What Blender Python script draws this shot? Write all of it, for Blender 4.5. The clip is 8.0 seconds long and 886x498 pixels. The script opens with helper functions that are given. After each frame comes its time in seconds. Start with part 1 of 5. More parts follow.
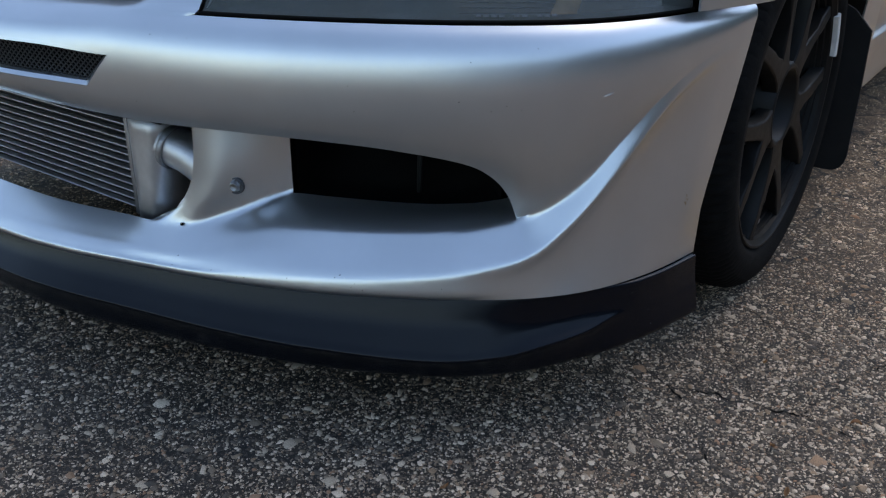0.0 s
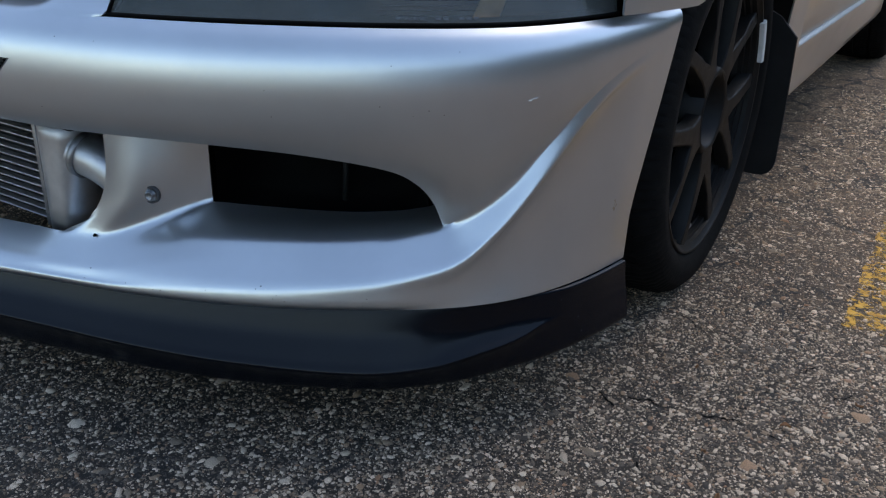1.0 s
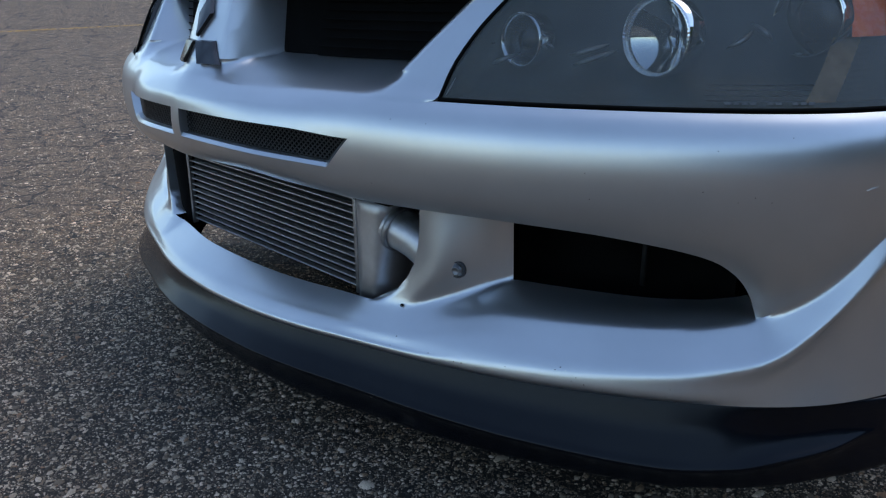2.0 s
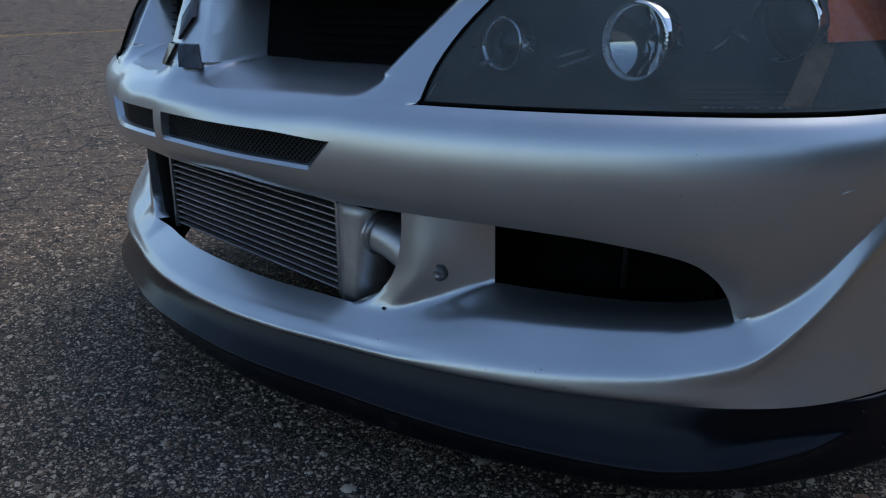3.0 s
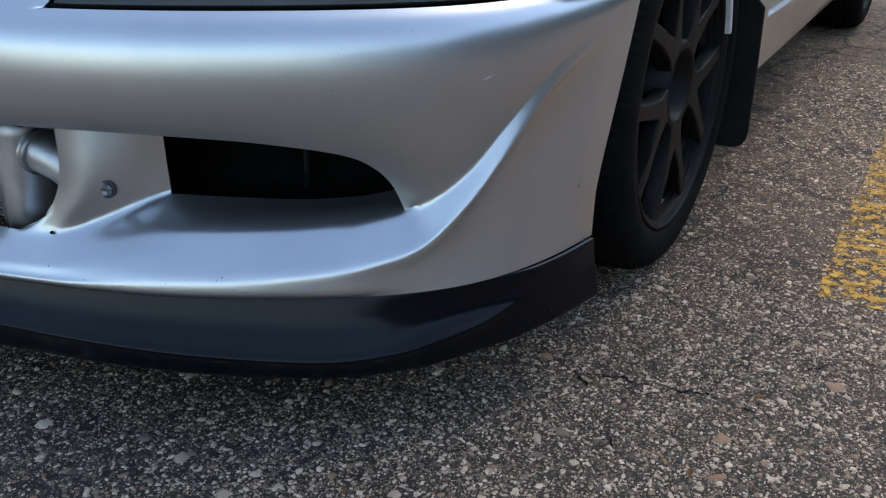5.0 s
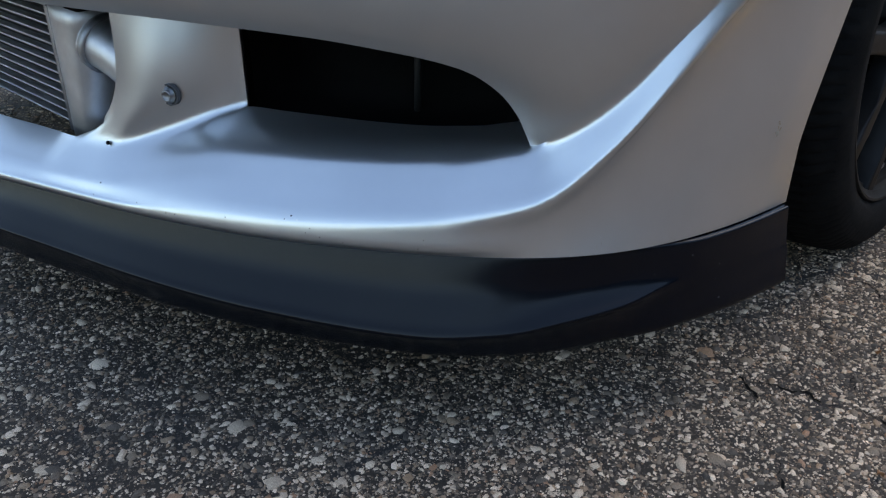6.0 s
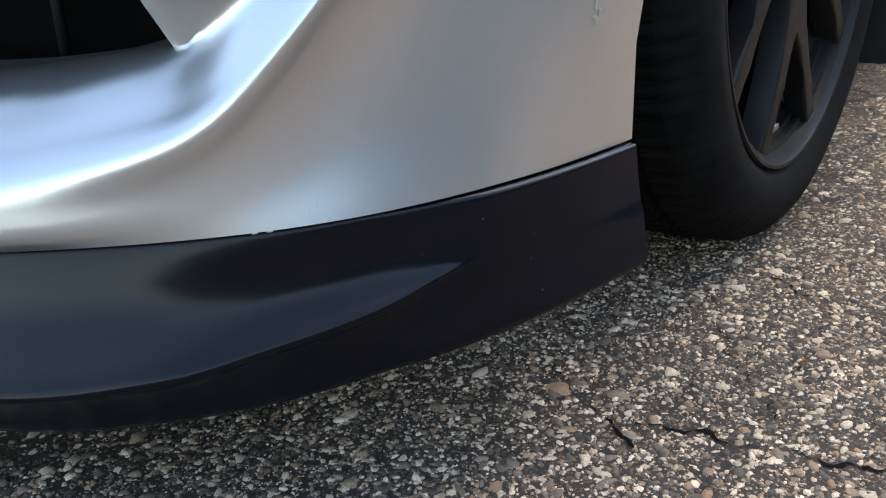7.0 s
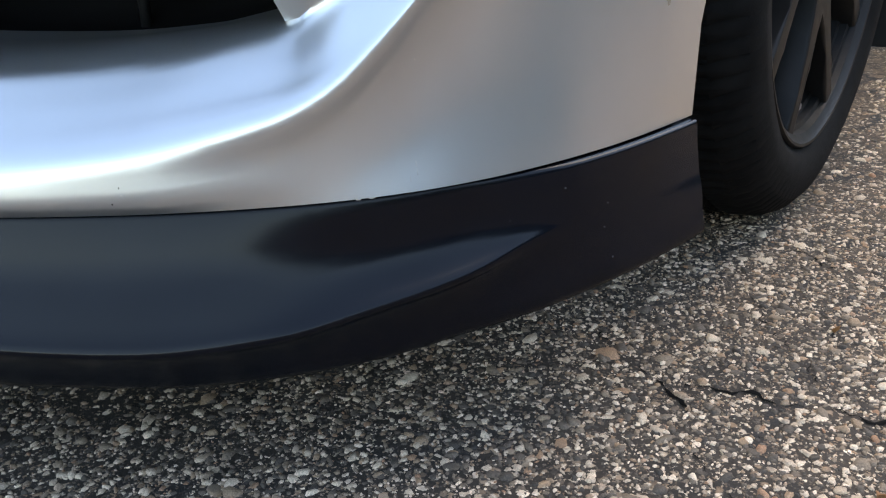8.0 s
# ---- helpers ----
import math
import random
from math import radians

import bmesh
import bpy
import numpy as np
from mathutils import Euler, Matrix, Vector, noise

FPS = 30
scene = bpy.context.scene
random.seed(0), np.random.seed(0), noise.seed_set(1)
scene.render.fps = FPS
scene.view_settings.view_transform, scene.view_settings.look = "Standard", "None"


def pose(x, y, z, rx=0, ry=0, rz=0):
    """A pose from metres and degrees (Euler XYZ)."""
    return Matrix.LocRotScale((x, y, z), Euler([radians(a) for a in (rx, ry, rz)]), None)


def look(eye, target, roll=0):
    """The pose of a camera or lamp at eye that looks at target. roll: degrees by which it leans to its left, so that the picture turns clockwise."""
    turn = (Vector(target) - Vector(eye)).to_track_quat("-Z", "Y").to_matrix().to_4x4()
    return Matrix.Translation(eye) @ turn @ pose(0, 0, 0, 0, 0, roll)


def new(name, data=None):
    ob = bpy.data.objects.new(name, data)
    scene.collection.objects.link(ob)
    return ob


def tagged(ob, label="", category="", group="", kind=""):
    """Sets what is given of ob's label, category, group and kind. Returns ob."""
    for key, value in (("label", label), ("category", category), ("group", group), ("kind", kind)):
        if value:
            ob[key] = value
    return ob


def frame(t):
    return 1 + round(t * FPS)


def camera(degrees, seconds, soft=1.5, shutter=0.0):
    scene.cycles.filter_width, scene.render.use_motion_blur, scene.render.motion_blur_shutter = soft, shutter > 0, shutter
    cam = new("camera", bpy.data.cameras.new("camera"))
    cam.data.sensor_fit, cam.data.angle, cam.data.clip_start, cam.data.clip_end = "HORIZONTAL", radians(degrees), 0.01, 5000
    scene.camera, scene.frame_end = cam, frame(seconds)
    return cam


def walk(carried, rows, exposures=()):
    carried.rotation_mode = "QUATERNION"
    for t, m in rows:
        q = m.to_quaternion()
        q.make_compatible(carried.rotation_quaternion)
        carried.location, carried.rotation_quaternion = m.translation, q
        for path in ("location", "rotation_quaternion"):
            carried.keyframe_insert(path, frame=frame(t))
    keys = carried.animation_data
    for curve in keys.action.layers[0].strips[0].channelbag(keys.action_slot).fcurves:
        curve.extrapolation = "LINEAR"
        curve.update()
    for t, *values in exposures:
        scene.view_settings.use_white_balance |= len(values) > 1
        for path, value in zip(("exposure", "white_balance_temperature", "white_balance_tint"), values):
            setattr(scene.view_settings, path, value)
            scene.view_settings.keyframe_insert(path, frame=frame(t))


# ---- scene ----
cam = camera(55.0, 8.0, soft=1.2)
# seconds, stops, kelvin, tint
LIGHTING = [(0.0, 1.24, 7320, 9), (1.0, 1.25, 7320, 9), (1.5, 1.15, 7220, 9), (2.0, 0.9, 6770, 8), (2.2, 0.75, 6620, 8), (3.3, 0.27, 6570, 8), (3.5, 0.43, 6720, 8), (4.0, 1.18, 7400, 10), (5.5, 1.39, 7350, 9), (6.0, 1.55, 7470, 9), (6.5, 2.13, 8100, 9), (7.0, 2.43, 8250, 9), (7.5, 2.43, 8300, 10), (8.0, 2.43, 8400, 10)]
PATH = [
    (0, (1.183, -0.633, 0.674), (0.12, 0.847, -0.152), 0.7),
    (0.5, (1.192, -0.617, 0.674), (0.179, 0.909, -0.13), 1.0),
    (1, (1.191, -0.6, 0.665), (0.226, 0.956, -0.142), 1.6),
    (1.5, (1.161, -0.63, 0.662), (0.027, 0.827, -0.109), 0.7),
    (1.8, (1.135, -0.645, 0.659), (-0.192, 0.687, -0.023), -0.1),
    (2, (1.118, -0.654, 0.661), (-0.292, 0.618, 0.034), -0.8),
    (2.2, (1.117, -0.657, 0.656), (-0.343, 0.581, 0.076), -1.1),
    (3.3, (1.14, -0.644, 0.658), (-0.163, 0.723, -0.001), 0.4),
    (3.5, (1.155, -0.621, 0.643), (-0.061, 0.787, -0.092), 0.8),
    (4, (1.204, -0.581, 0.657), (0.2, 0.9, -0.237), -0.3),
    (4.2, (1.213, -0.604, 0.646), (0.279, 0.945, -0.208), -0.6),
    (5.3, (1.21, -0.559, 0.661), (0.265, 0.994, -0.173), -0.0),
    (5.5, (1.198, -0.543, 0.645), (0.205, 0.977, -0.194), 0.5),
    (6, (1.12, -0.372, 0.561), (-0.084, 0.911, -0.39), -0.4),
    (6.5, (1.095, -0.186, 0.412), (-0.137, 1.175, -0.38), -3.3),
    (7, (1.078, -0.085, 0.351), (-0.066, 1.37, -0.407), -3.7),
    (7.5, (1.079, -0.067, 0.332), (-0.021, 1.417, -0.435), -3.6),
    (8, (1.042, -0.146, 0.358), (-0.042, 1.329, -0.447), -2.6),
]
walk(cam, [(t, look(eye, target, roll)) for t, eye, target, roll in PATH], LIGHTING)

# ---- world, sun ----
SUN_ELEVATION, SUN_AZIMUTH = 58.0, 4.0
world = bpy.data.worlds.new("open_sky")
scene.world = world
world.use_nodes = True
wn = world.node_tree.nodes
sky = wn.new("ShaderNodeTexSky")
sky.sky_type, sky.sun_disc = "NISHITA", False
sky.sun_elevation, sky.sun_rotation = radians(SUN_ELEVATION), radians(SUN_AZIMUTH)
sky.air_density, sky.dust_density, sky.ozone_density = 1.0, 0.55, 2.0
wn["Background"].inputs["Strength"].default_value = 0.15
world.node_tree.links.new(sky.outputs["Color"], wn["Background"].inputs["Color"])
sun = new("sun", bpy.data.lights.new("sun", "SUN"))
sun.data.energy, sun.data.angle, sun.data.color = 0.52, radians(50), (1.0, 0.94, 0.88)
sun.matrix_world = look((6.0 * math.sin(radians(SUN_AZIMUTH)), 6.0 * math.cos(radians(SUN_AZIMUTH)), 6.0 * math.tan(radians(SUN_ELEVATION))), (0, 0, 0))


# ---- materials ----
def material(name, color=(0.5, 0.5, 0.5), rough=0.5, metal=0.0, coat=0.0, coat_rough=0.05, spec=0.5):
    m = bpy.data.materials.new(name)
    m.use_nodes = True
    b = m.node_tree.nodes["Principled BSDF"]
    b.inputs["Base Color"].default_value = (*color, 1)
    b.inputs["Roughness"].default_value = rough
    b.inputs["Metallic"].default_value = metal
    b.inputs["Coat Weight"].default_value = coat
    b.inputs["Coat Roughness"].default_value = coat_rough
    b.inputs["Specular IOR Level"].default_value = spec
    return m


def node(m, kind, **settings):
    n = m.node_tree.nodes.new(kind)
    for key, value in settings.items():
        if key in n.inputs:
            n.inputs[key].default_value = value
    return n


def link(m, a, b):
    m.node_tree.links.new(a, b)


def coords(m):
    return node(m, "ShaderNodeTexCoord").outputs["Object"]


def ramp(m, source, stops):
    r = node(m, "ShaderNodeValToRGB")
    e = r.color_ramp.elements
    while len(e) < len(stops):
        e.new(0.5)
    for el, (p, c) in zip(e, stops):
        el.position, el.color = p, (*c, 1)
    link(m, source, r.inputs["Fac"])
    return r.outputs["Color"]


def noise_of(m, scale, detail=4.0, rough=0.55):
    n = node(m, "ShaderNodeTexNoise", Scale=scale, Detail=detail, Roughness=rough)
    link(m, coords(m), n.inputs["Vector"])
    return n.outputs["Fac"]


def bump(m, height, strength, distance, normal=None):
    b = node(m, "ShaderNodeBump", Strength=strength, Distance=distance)
    link(m, height, b.inputs["Height"])
    if normal:
        link(m, normal, b.inputs["Normal"])
    return b.outputs["Normal"]


def grained(m, low, high, scale, rough_low, rough_high, bump_strength=0.1, bump_scale=300.0, distance=0.001, fine=0.0):
    """Colour and roughness that drift between two values, with fine relief."""
    b = m.node_tree.nodes["Principled BSDF"]
    f = noise_of(m, scale)
    link(m, ramp(m, f, [(0.3, low), (0.7, high)]), b.inputs["Base Color"])
    r = node(m, "ShaderNodeMapRange")
    r.inputs["To Min"].default_value, r.inputs["To Max"].default_value = rough_low, rough_high
    link(m, noise_of(m, scale * 3.1), r.inputs["Value"])
    link(m, r.outputs["Result"], b.inputs["Roughness"])
    if bump_strength:
        link(m, bump(m, noise_of(m, bump_scale), bump_strength, distance), b.inputs["Normal"])
    return m


def make_paint():
    """Silver metallic paint under a dulled clear coat, with dust, road film and stone chips."""
    m = material("silver_paint", (0.45, 0.455, 0.47), 0.25, 0.9, 0.6, 0.06)
    b = m.node_tree.nodes["Principled BSDF"]
    flake = node(m, "ShaderNodeTexVoronoi", Scale=2600.0)
    link(m, coords(m), flake.inputs["Vector"])
    dust = noise_of(m, 9.0, 6.0)
    base = ramp(m, dust, [(0.25, (0.56, 0.58, 0.595)), (0.75, (0.625, 0.645, 0.66))])
    link(m, base, b.inputs["Base Color"])
    r = node(m, "ShaderNodeMapRange")
    r.inputs["To Min"].default_value, r.inputs["To Max"].default_value = 0.29, 0.33
    link(m, noise_of(m, 14.0, 6.0), r.inputs["Value"])
    link(m, r.outputs["Result"], b.inputs["Roughness"])
    link(m, bump(m, flake.outputs["Color"], 0.012, 0.0003), b.inputs["Normal"])
    return m


def bay_shade_and_dust(m, c):
    """Painted shade round the car's front, ragged at its edge; outside it dusty tan asphalt."""
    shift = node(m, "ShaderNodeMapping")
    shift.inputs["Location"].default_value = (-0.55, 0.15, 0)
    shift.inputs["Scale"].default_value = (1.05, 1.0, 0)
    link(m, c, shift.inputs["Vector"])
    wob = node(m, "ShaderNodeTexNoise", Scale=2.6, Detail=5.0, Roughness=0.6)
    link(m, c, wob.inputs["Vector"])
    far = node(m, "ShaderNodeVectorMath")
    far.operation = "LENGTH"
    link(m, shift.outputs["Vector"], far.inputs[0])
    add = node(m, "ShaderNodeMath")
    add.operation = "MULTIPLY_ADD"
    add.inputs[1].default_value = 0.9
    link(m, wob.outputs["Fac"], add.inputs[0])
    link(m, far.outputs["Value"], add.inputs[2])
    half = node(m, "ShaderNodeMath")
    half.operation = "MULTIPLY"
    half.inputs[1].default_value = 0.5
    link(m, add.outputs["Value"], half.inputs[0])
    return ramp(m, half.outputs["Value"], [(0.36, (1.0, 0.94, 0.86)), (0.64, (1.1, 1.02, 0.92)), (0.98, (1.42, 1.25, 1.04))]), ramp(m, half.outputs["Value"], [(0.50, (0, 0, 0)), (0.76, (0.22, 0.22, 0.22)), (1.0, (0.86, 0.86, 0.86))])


def make_asphalt():
    """Worn asphalt: dark binder, pale aggregate of two sizes, tan dirt and painted shade before the car."""
    m = material("asphalt", (0.06, 0.06, 0.06), 0.9)
    b = m.node_tree.nodes["Principled BSDF"]
    c = coords(m)

    def stones(scale, keep, seed):
        shift = node(m, "ShaderNodeMapping")
        shift.inputs["Location"].default_value = (seed, seed * 0.7, 0)
        link(m, c, shift.inputs["Vector"])
        wob = node(m, "ShaderNodeTexNoise", Scale=scale * 1.4, Detail=2.0)
        link(m, shift.outputs["Vector"], wob.inputs["Vector"])
        add = node(m, "ShaderNodeMixRGB")
        add.inputs["Fac"].default_value = 0.006
        link(m, shift.outputs["Vector"], add.inputs["Color1"])
        link(m, wob.outputs["Color"], add.inputs["Color2"])
        v = node(m, "ShaderNodeTexVoronoi", Scale=scale)
        link(m, add.outputs["Color"], v.inputs["Vector"])
        s = node(m, "ShaderNodeSeparateColor")
        link(m, v.outputs["Color"], s.inputs["Color"])
        inside = ramp(m, v.outputs["Distance"], [(0.0, (1, 1, 1)), (0.34, (1, 1, 1)), (0.46, (0, 0, 0))])
        g = node(m, "ShaderNodeMath")
        g.operation = "GREATER_THAN"
        g.inputs[1].default_value = 1 - keep
        link(m, s.outputs["Red"], g.inputs[0])
        f = node(m, "ShaderNodeMath")
        f.operation = "MULTIPLY"
        link(m, inside, f.inputs[0])
        link(m, g.outputs["Value"], f.inputs[1])
        hue = ramp(m, s.outputs["Green"], [(0.0, (0.05, 0.047, 0.044)), (0.35, (0.13, 0.112, 0.095)), (0.6, (0.22, 0.17, 0.125)), (0.8, (0.37, 0.34, 0.295)), (1.0, (0.62, 0.595, 0.55))])
        return f.outputs["Value"], hue

    def mixed(a, bcol, fac):
        x = node(m, "ShaderNodeMix")
        x.data_type = "RGBA"
        link(m, fac, x.inputs["Factor"])
        link(m, a, x.inputs["A"])
        link(m, bcol, x.inputs["B"])
        return x.outputs["Result"]

    binder = ramp(m, noise_of(m, 420.0, 5.0), [(0.3, (0.006, 0.0055, 0.0049)), (0.7, (0.024, 0.021, 0.0175))])
    dirt = ramp(m, noise_of(m, 1.7, 6.0, 0.65), [(0.42, (0, 0, 0)), (0.72, (0.55, 0.55, 0.55))])
    soil = ramp(m, noise_of(m, 240.0, 4.0), [(0.3, (0.026, 0.022, 0.018)), (0.7, (0.070, 0.059, 0.047))])
    bay_shaded, dusted = bay_shade_and_dust(m, c)
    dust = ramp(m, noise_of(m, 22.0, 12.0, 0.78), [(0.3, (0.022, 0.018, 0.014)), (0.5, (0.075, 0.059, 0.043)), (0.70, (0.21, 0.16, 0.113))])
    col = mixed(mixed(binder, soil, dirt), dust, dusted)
    f1, h1 = stones(330.0, 0.55, 0.3)
    f2, h2 = stones(140.0, 0.42, 1.7)
    col = mixed(mixed(col, h1, f1), h2, f2)
    patch = ramp(m, noise_of(m, 6.0, 8.0, 0.7), [(0.30, (0.78, 0.70, 0.63)), (0.70, (1.62, 1.44, 1.29))])
    soft = node(m, "ShaderNodeMix")
    soft.data_type, soft.blend_type = "RGBA", "MULTIPLY"
    soft.inputs["Factor"].default_value = 1.0
    link(m, col, soft.inputs["A"])
    link(m, patch, soft.inputs["B"])
    mottle = node(m, "ShaderNodeMix")
    mottle.data_type, mottle.blend_type = "RGBA", "MULTIPLY"
    mottle.inputs["Factor"].default_value = 1.0
    link(m, soft.outputs["Result"], mottle.inputs["A"])
    link(m, ramp(m, noise_of(m, 26.0, 8.0, 0.72), [(0.36, (0.48, 0.47, 0.46)), (0.52, (1.0, 1.0, 1.0)), (0.68, (1.45, 1.43, 1.40))]), mottle.inputs["B"])
    col = mottle.outputs["Result"]
    # the car's shade on the ground, multiplied into the colour
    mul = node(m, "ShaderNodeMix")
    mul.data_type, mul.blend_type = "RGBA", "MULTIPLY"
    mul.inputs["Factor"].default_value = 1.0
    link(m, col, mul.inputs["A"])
    link(m, bay_shaded, mul.inputs["B"])
    # fine ragged cracks, here and there
    wob = node(m, "ShaderNodeTexNoise", Scale=9.0, Detail=6.0, Roughness=0.65)
    link(m, c, wob.inputs["Vector"])
    bent = node(m, "ShaderNodeMix")
    bent.data_type = "RGBA"
    bent.inputs["Factor"].default_value = 0.13
    link(m, c, bent.inputs["A"])
    link(m, wob.outputs["Color"], bent.inputs["B"])
    thin = node(m, "ShaderNodeTexVoronoi", Scale=4.2)
    thin.feature = "DISTANCE_TO_EDGE"
    link(m, bent.outputs["Result"], thin.inputs["Vector"])
    line = ramp(m, thin.outputs["Distance"], [(0.0, (1, 1, 1)), (0.012, (0.8, 0.8, 0.8)), (0.032, (0, 0, 0))])
    where = mixed(ramp(m, noise_of(m, 2.3, 4.0, 0.6), [(0.38, (0, 0, 0)), (0.56, (0.95, 0.95, 0.95))]), ramp(m, noise_of(m, 5.0, 4.0, 0.6), [(0.36, (0, 0, 0)), (0.44, (1, 1, 1))]), dusted)
    both = node(m, "ShaderNodeMath")
    both.operation = "MULTIPLY"
    link(m, line, both.inputs[0])
    link(m, where, both.inputs[1])
    dark = node(m, "ShaderNodeMix")
    dark.data_type = "RGBA"
    link(m, both.outputs["Value"], dark.inputs["Factor"])
    link(m, mul.outputs["Result"], dark.inputs["A"])
    dark.inputs["B"].default_value = (0.012, 0.011, 0.010, 1)
    link(m, dark.outputs["Result"], b.inputs["Base Color"])
    r = node(m, "ShaderNodeMapRange")
    r.inputs["To Min"].default_value, r.inputs["To Max"].default_value = 0.75, 0.95
    link(m, noise_of(m, 60.0), r.inputs["Value"])
    link(m, r.outputs["Result"], b.inputs["Roughness"])
    n1 = bump(m, f1, 0.5, 0.0012)
    n2 = bump(m, f2, 0.6, 0.002, n1)
    link(m, bump(m, noise_of(m, 700.0, 4.0), 0.5, 0.0012, n2), b.inputs["Normal"])
    return m


def make_aggregate(name="aggregate_stone", single=False):
    """Loose and embedded stones, each of its own colour."""
    m = material(name, (0.3, 0.3, 0.3), 0.8)
    b = m.node_tree.nodes["Principled BSDF"]
    g = node(m, "ShaderNodeObjectInfo").outputs["Random"] if single else node(m, "ShaderNodeNewGeometry").outputs["Random Per Island"]
    hue = ramp(m, g, [(0.0, (0.03, 0.029, 0.028)), (0.28, (0.09, 0.082, 0.073)), (0.48, (0.19, 0.165, 0.135)), (0.58, (0.26, 0.20, 0.145)), (0.62, (0.24, 0.15, 0.10)), (0.66, (0.35, 0.317, 0.272)), (0.88, (0.47, 0.433, 0.377)), (1.0, (0.62, 0.577, 0.51))])
    speck = ramp(m, noise_of(m, 900.0, 3.0), [(0.35, (0.72, 0.66, 0.60)), (0.65, (1.46, 1.31, 1.20))])
    mul = node(m, "ShaderNodeMix")
    mul.data_type, mul.blend_type = "RGBA", "MULTIPLY"
    mul.inputs["Factor"].default_value = 1.0
    # stones take the same painted shade round the car's front
    worn = node(m, "ShaderNodeMix")
    worn.data_type, worn.blend_type = "RGBA", "MULTIPLY"
    worn.inputs["Factor"].default_value = 1.0
    link(m, hue, worn.inputs["A"])
    link(m, bay_shade_and_dust(m, coords(m))[0], worn.inputs["B"])
    hue = worn.outputs["Result"]
    link(m, hue, mul.inputs["A"])
    link(m, speck, mul.inputs["B"])
    link(m, mul.outputs["Result"], b.inputs["Base Color"])
    link(m, bump(m, noise_of(m, 600.0, 4.0), 0.5, 0.001), b.inputs["Normal"])
    return m


def make_road_paint():
    """Yellow line paint, worn through to the stones."""
    m = material("yellow_road_paint", (0.55, 0.33, 0.07), 0.75)
    b = m.node_tree.nodes["Principled BSDF"]
    col = ramp(m, noise_of(m, 60.0, 5.0), [(0.3, (0.46, 0.22, 0.03)), (0.55, (0.66, 0.35, 0.04)), (0.8, (0.70, 0.43, 0.09))])
    link(m, col, b.inputs["Base Color"])
    wear = ramp(m, noise_of(m, 34.0, 10.0, 0.82), [(0.50, (0, 0, 0)), (0.53, (1, 1, 1))])
    link(m, wear, b.inputs["Alpha"])
    link(m, bump(m, noise_of(m, 260.0, 4.0), 0.6, 0.002), b.inputs["Normal"])
    return m


PAINT = make_paint()
ASPHALT = make_asphalt()
STONE = make_aggregate()
PEBBLE = make_aggregate("single_stone", True)
ROAD_PAINT = make_road_paint()
# black plastic; the blue of reflected sky is put into its base colour
LIP_PLASTIC = grained(material("sky_tinted_black_plastic", (0.012, 0.012, 0.013), 0.32, 0.0, 0.0, 0.1, 0.23), (0.0012, 0.0023, 0.0050), (0.0026, 0.0040, 0.0074), 22.0, 0.19, 0.26, 0.06, 900.0, 0.0004)
BLACK = grained(material("black_plastic", (0.012, 0.012, 0.012), 0.6), (0.008, 0.008, 0.008), (0.016, 0.016, 0.016), 30.0, 0.5, 0.7, 0.1)
# near black, hardly any gloss: the shade inside openings is in the colour
VOID = grained(material("deep_void_black", (0.004, 0.004, 0.004), 0.9, spec=0.06), (0.003, 0.003, 0.003), (0.006, 0.006, 0.006), 12.0, 0.85, 0.95, 0.05)
# the shade behind the spokes is put into this glossless near-black
WHEEL_SHADE = grained(material("wheel_inner_shade", (0.003, 0.003, 0.003), 1.0, spec=0.0), (0.002, 0.002, 0.002), (0.004, 0.0038, 0.0035), 12.0, 0.95, 1.0, 0.05)
RUBBER = grained(material("tyre_rubber", (0.016, 0.016, 0.016), 0.75, spec=0.1), (0.003, 0.003, 0.003), (0.008, 0.0078, 0.0075), 35.0, 0.7, 0.9, 0.3, 500.0)
FLAP = grained(material("mud_flap_rubber", (0.010, 0.010, 0.010), 0.6, spec=0.2), (0.008, 0.008, 0.009), (0.014, 0.014, 0.014), 18.0, 0.5, 0.7, 0.1)
RIM = grained(material("anthracite_wheel_paint", (0.05, 0.05, 0.052), 0.4, 0.2, spec=0.22), (0.005, 0.005, 0.005), (0.012, 0.0115, 0.011), 20.0, 0.42, 0.6, 0.08)
ALLOY = grained(material("cast_aluminium", (0.6, 0.6, 0.61), 0.42, 1.0), (0.48, 0.48, 0.49), (0.66, 0.66, 0.67), 26.0, 0.36, 0.55, 0.12, 350.0)
# fin pack: the shade between the bars is painted as near-black, not metal
FIN_SHADE = grained(material("fin_pack_shade", (0.12, 0.12, 0.12), 0.6, 0.0, spec=0.06), (0.006, 0.006, 0.006), (0.02, 0.02, 0.02), 160.0, 0.5, 0.7, 0.8, 900.0, 0.002)
CHROME = grained(material("reflector_chrome", (0.85, 0.86, 0.88), 0.06, 1.0), (0.8, 0.81, 0.83), (0.88, 0.89, 0.9), 14.0, 0.04, 0.10, 0.0)
HOUSING = grained(material("lamp_housing_grey", (0.10, 0.11, 0.12), 0.4), (0.028, 0.030, 0.031), (0.05, 0.053, 0.054), 12.0, 0.3, 0.45, 0.0)
AMBER = grained(material("amber_lamp", (0.8, 0.14, 0.02), 0.3), (0.75, 0.10, 0.012), (0.9, 0.18, 0.03), 40.0, 0.2, 0.35, 0.1)
WHITE = grained(material("white_sticker", (0.7, 0.7, 0.68), 0.5), (0.55, 0.55, 0.53), (0.72, 0.72, 0.7), 60.0, 0.4, 0.6, 0.0)
PRIMER = grained(material("grey_primer", (0.06, 0.06, 0.065), 0.7), (0.04, 0.04, 0.045), (0.09, 0.09, 0.095), 200.0, 0.6, 0.8, 0.2)
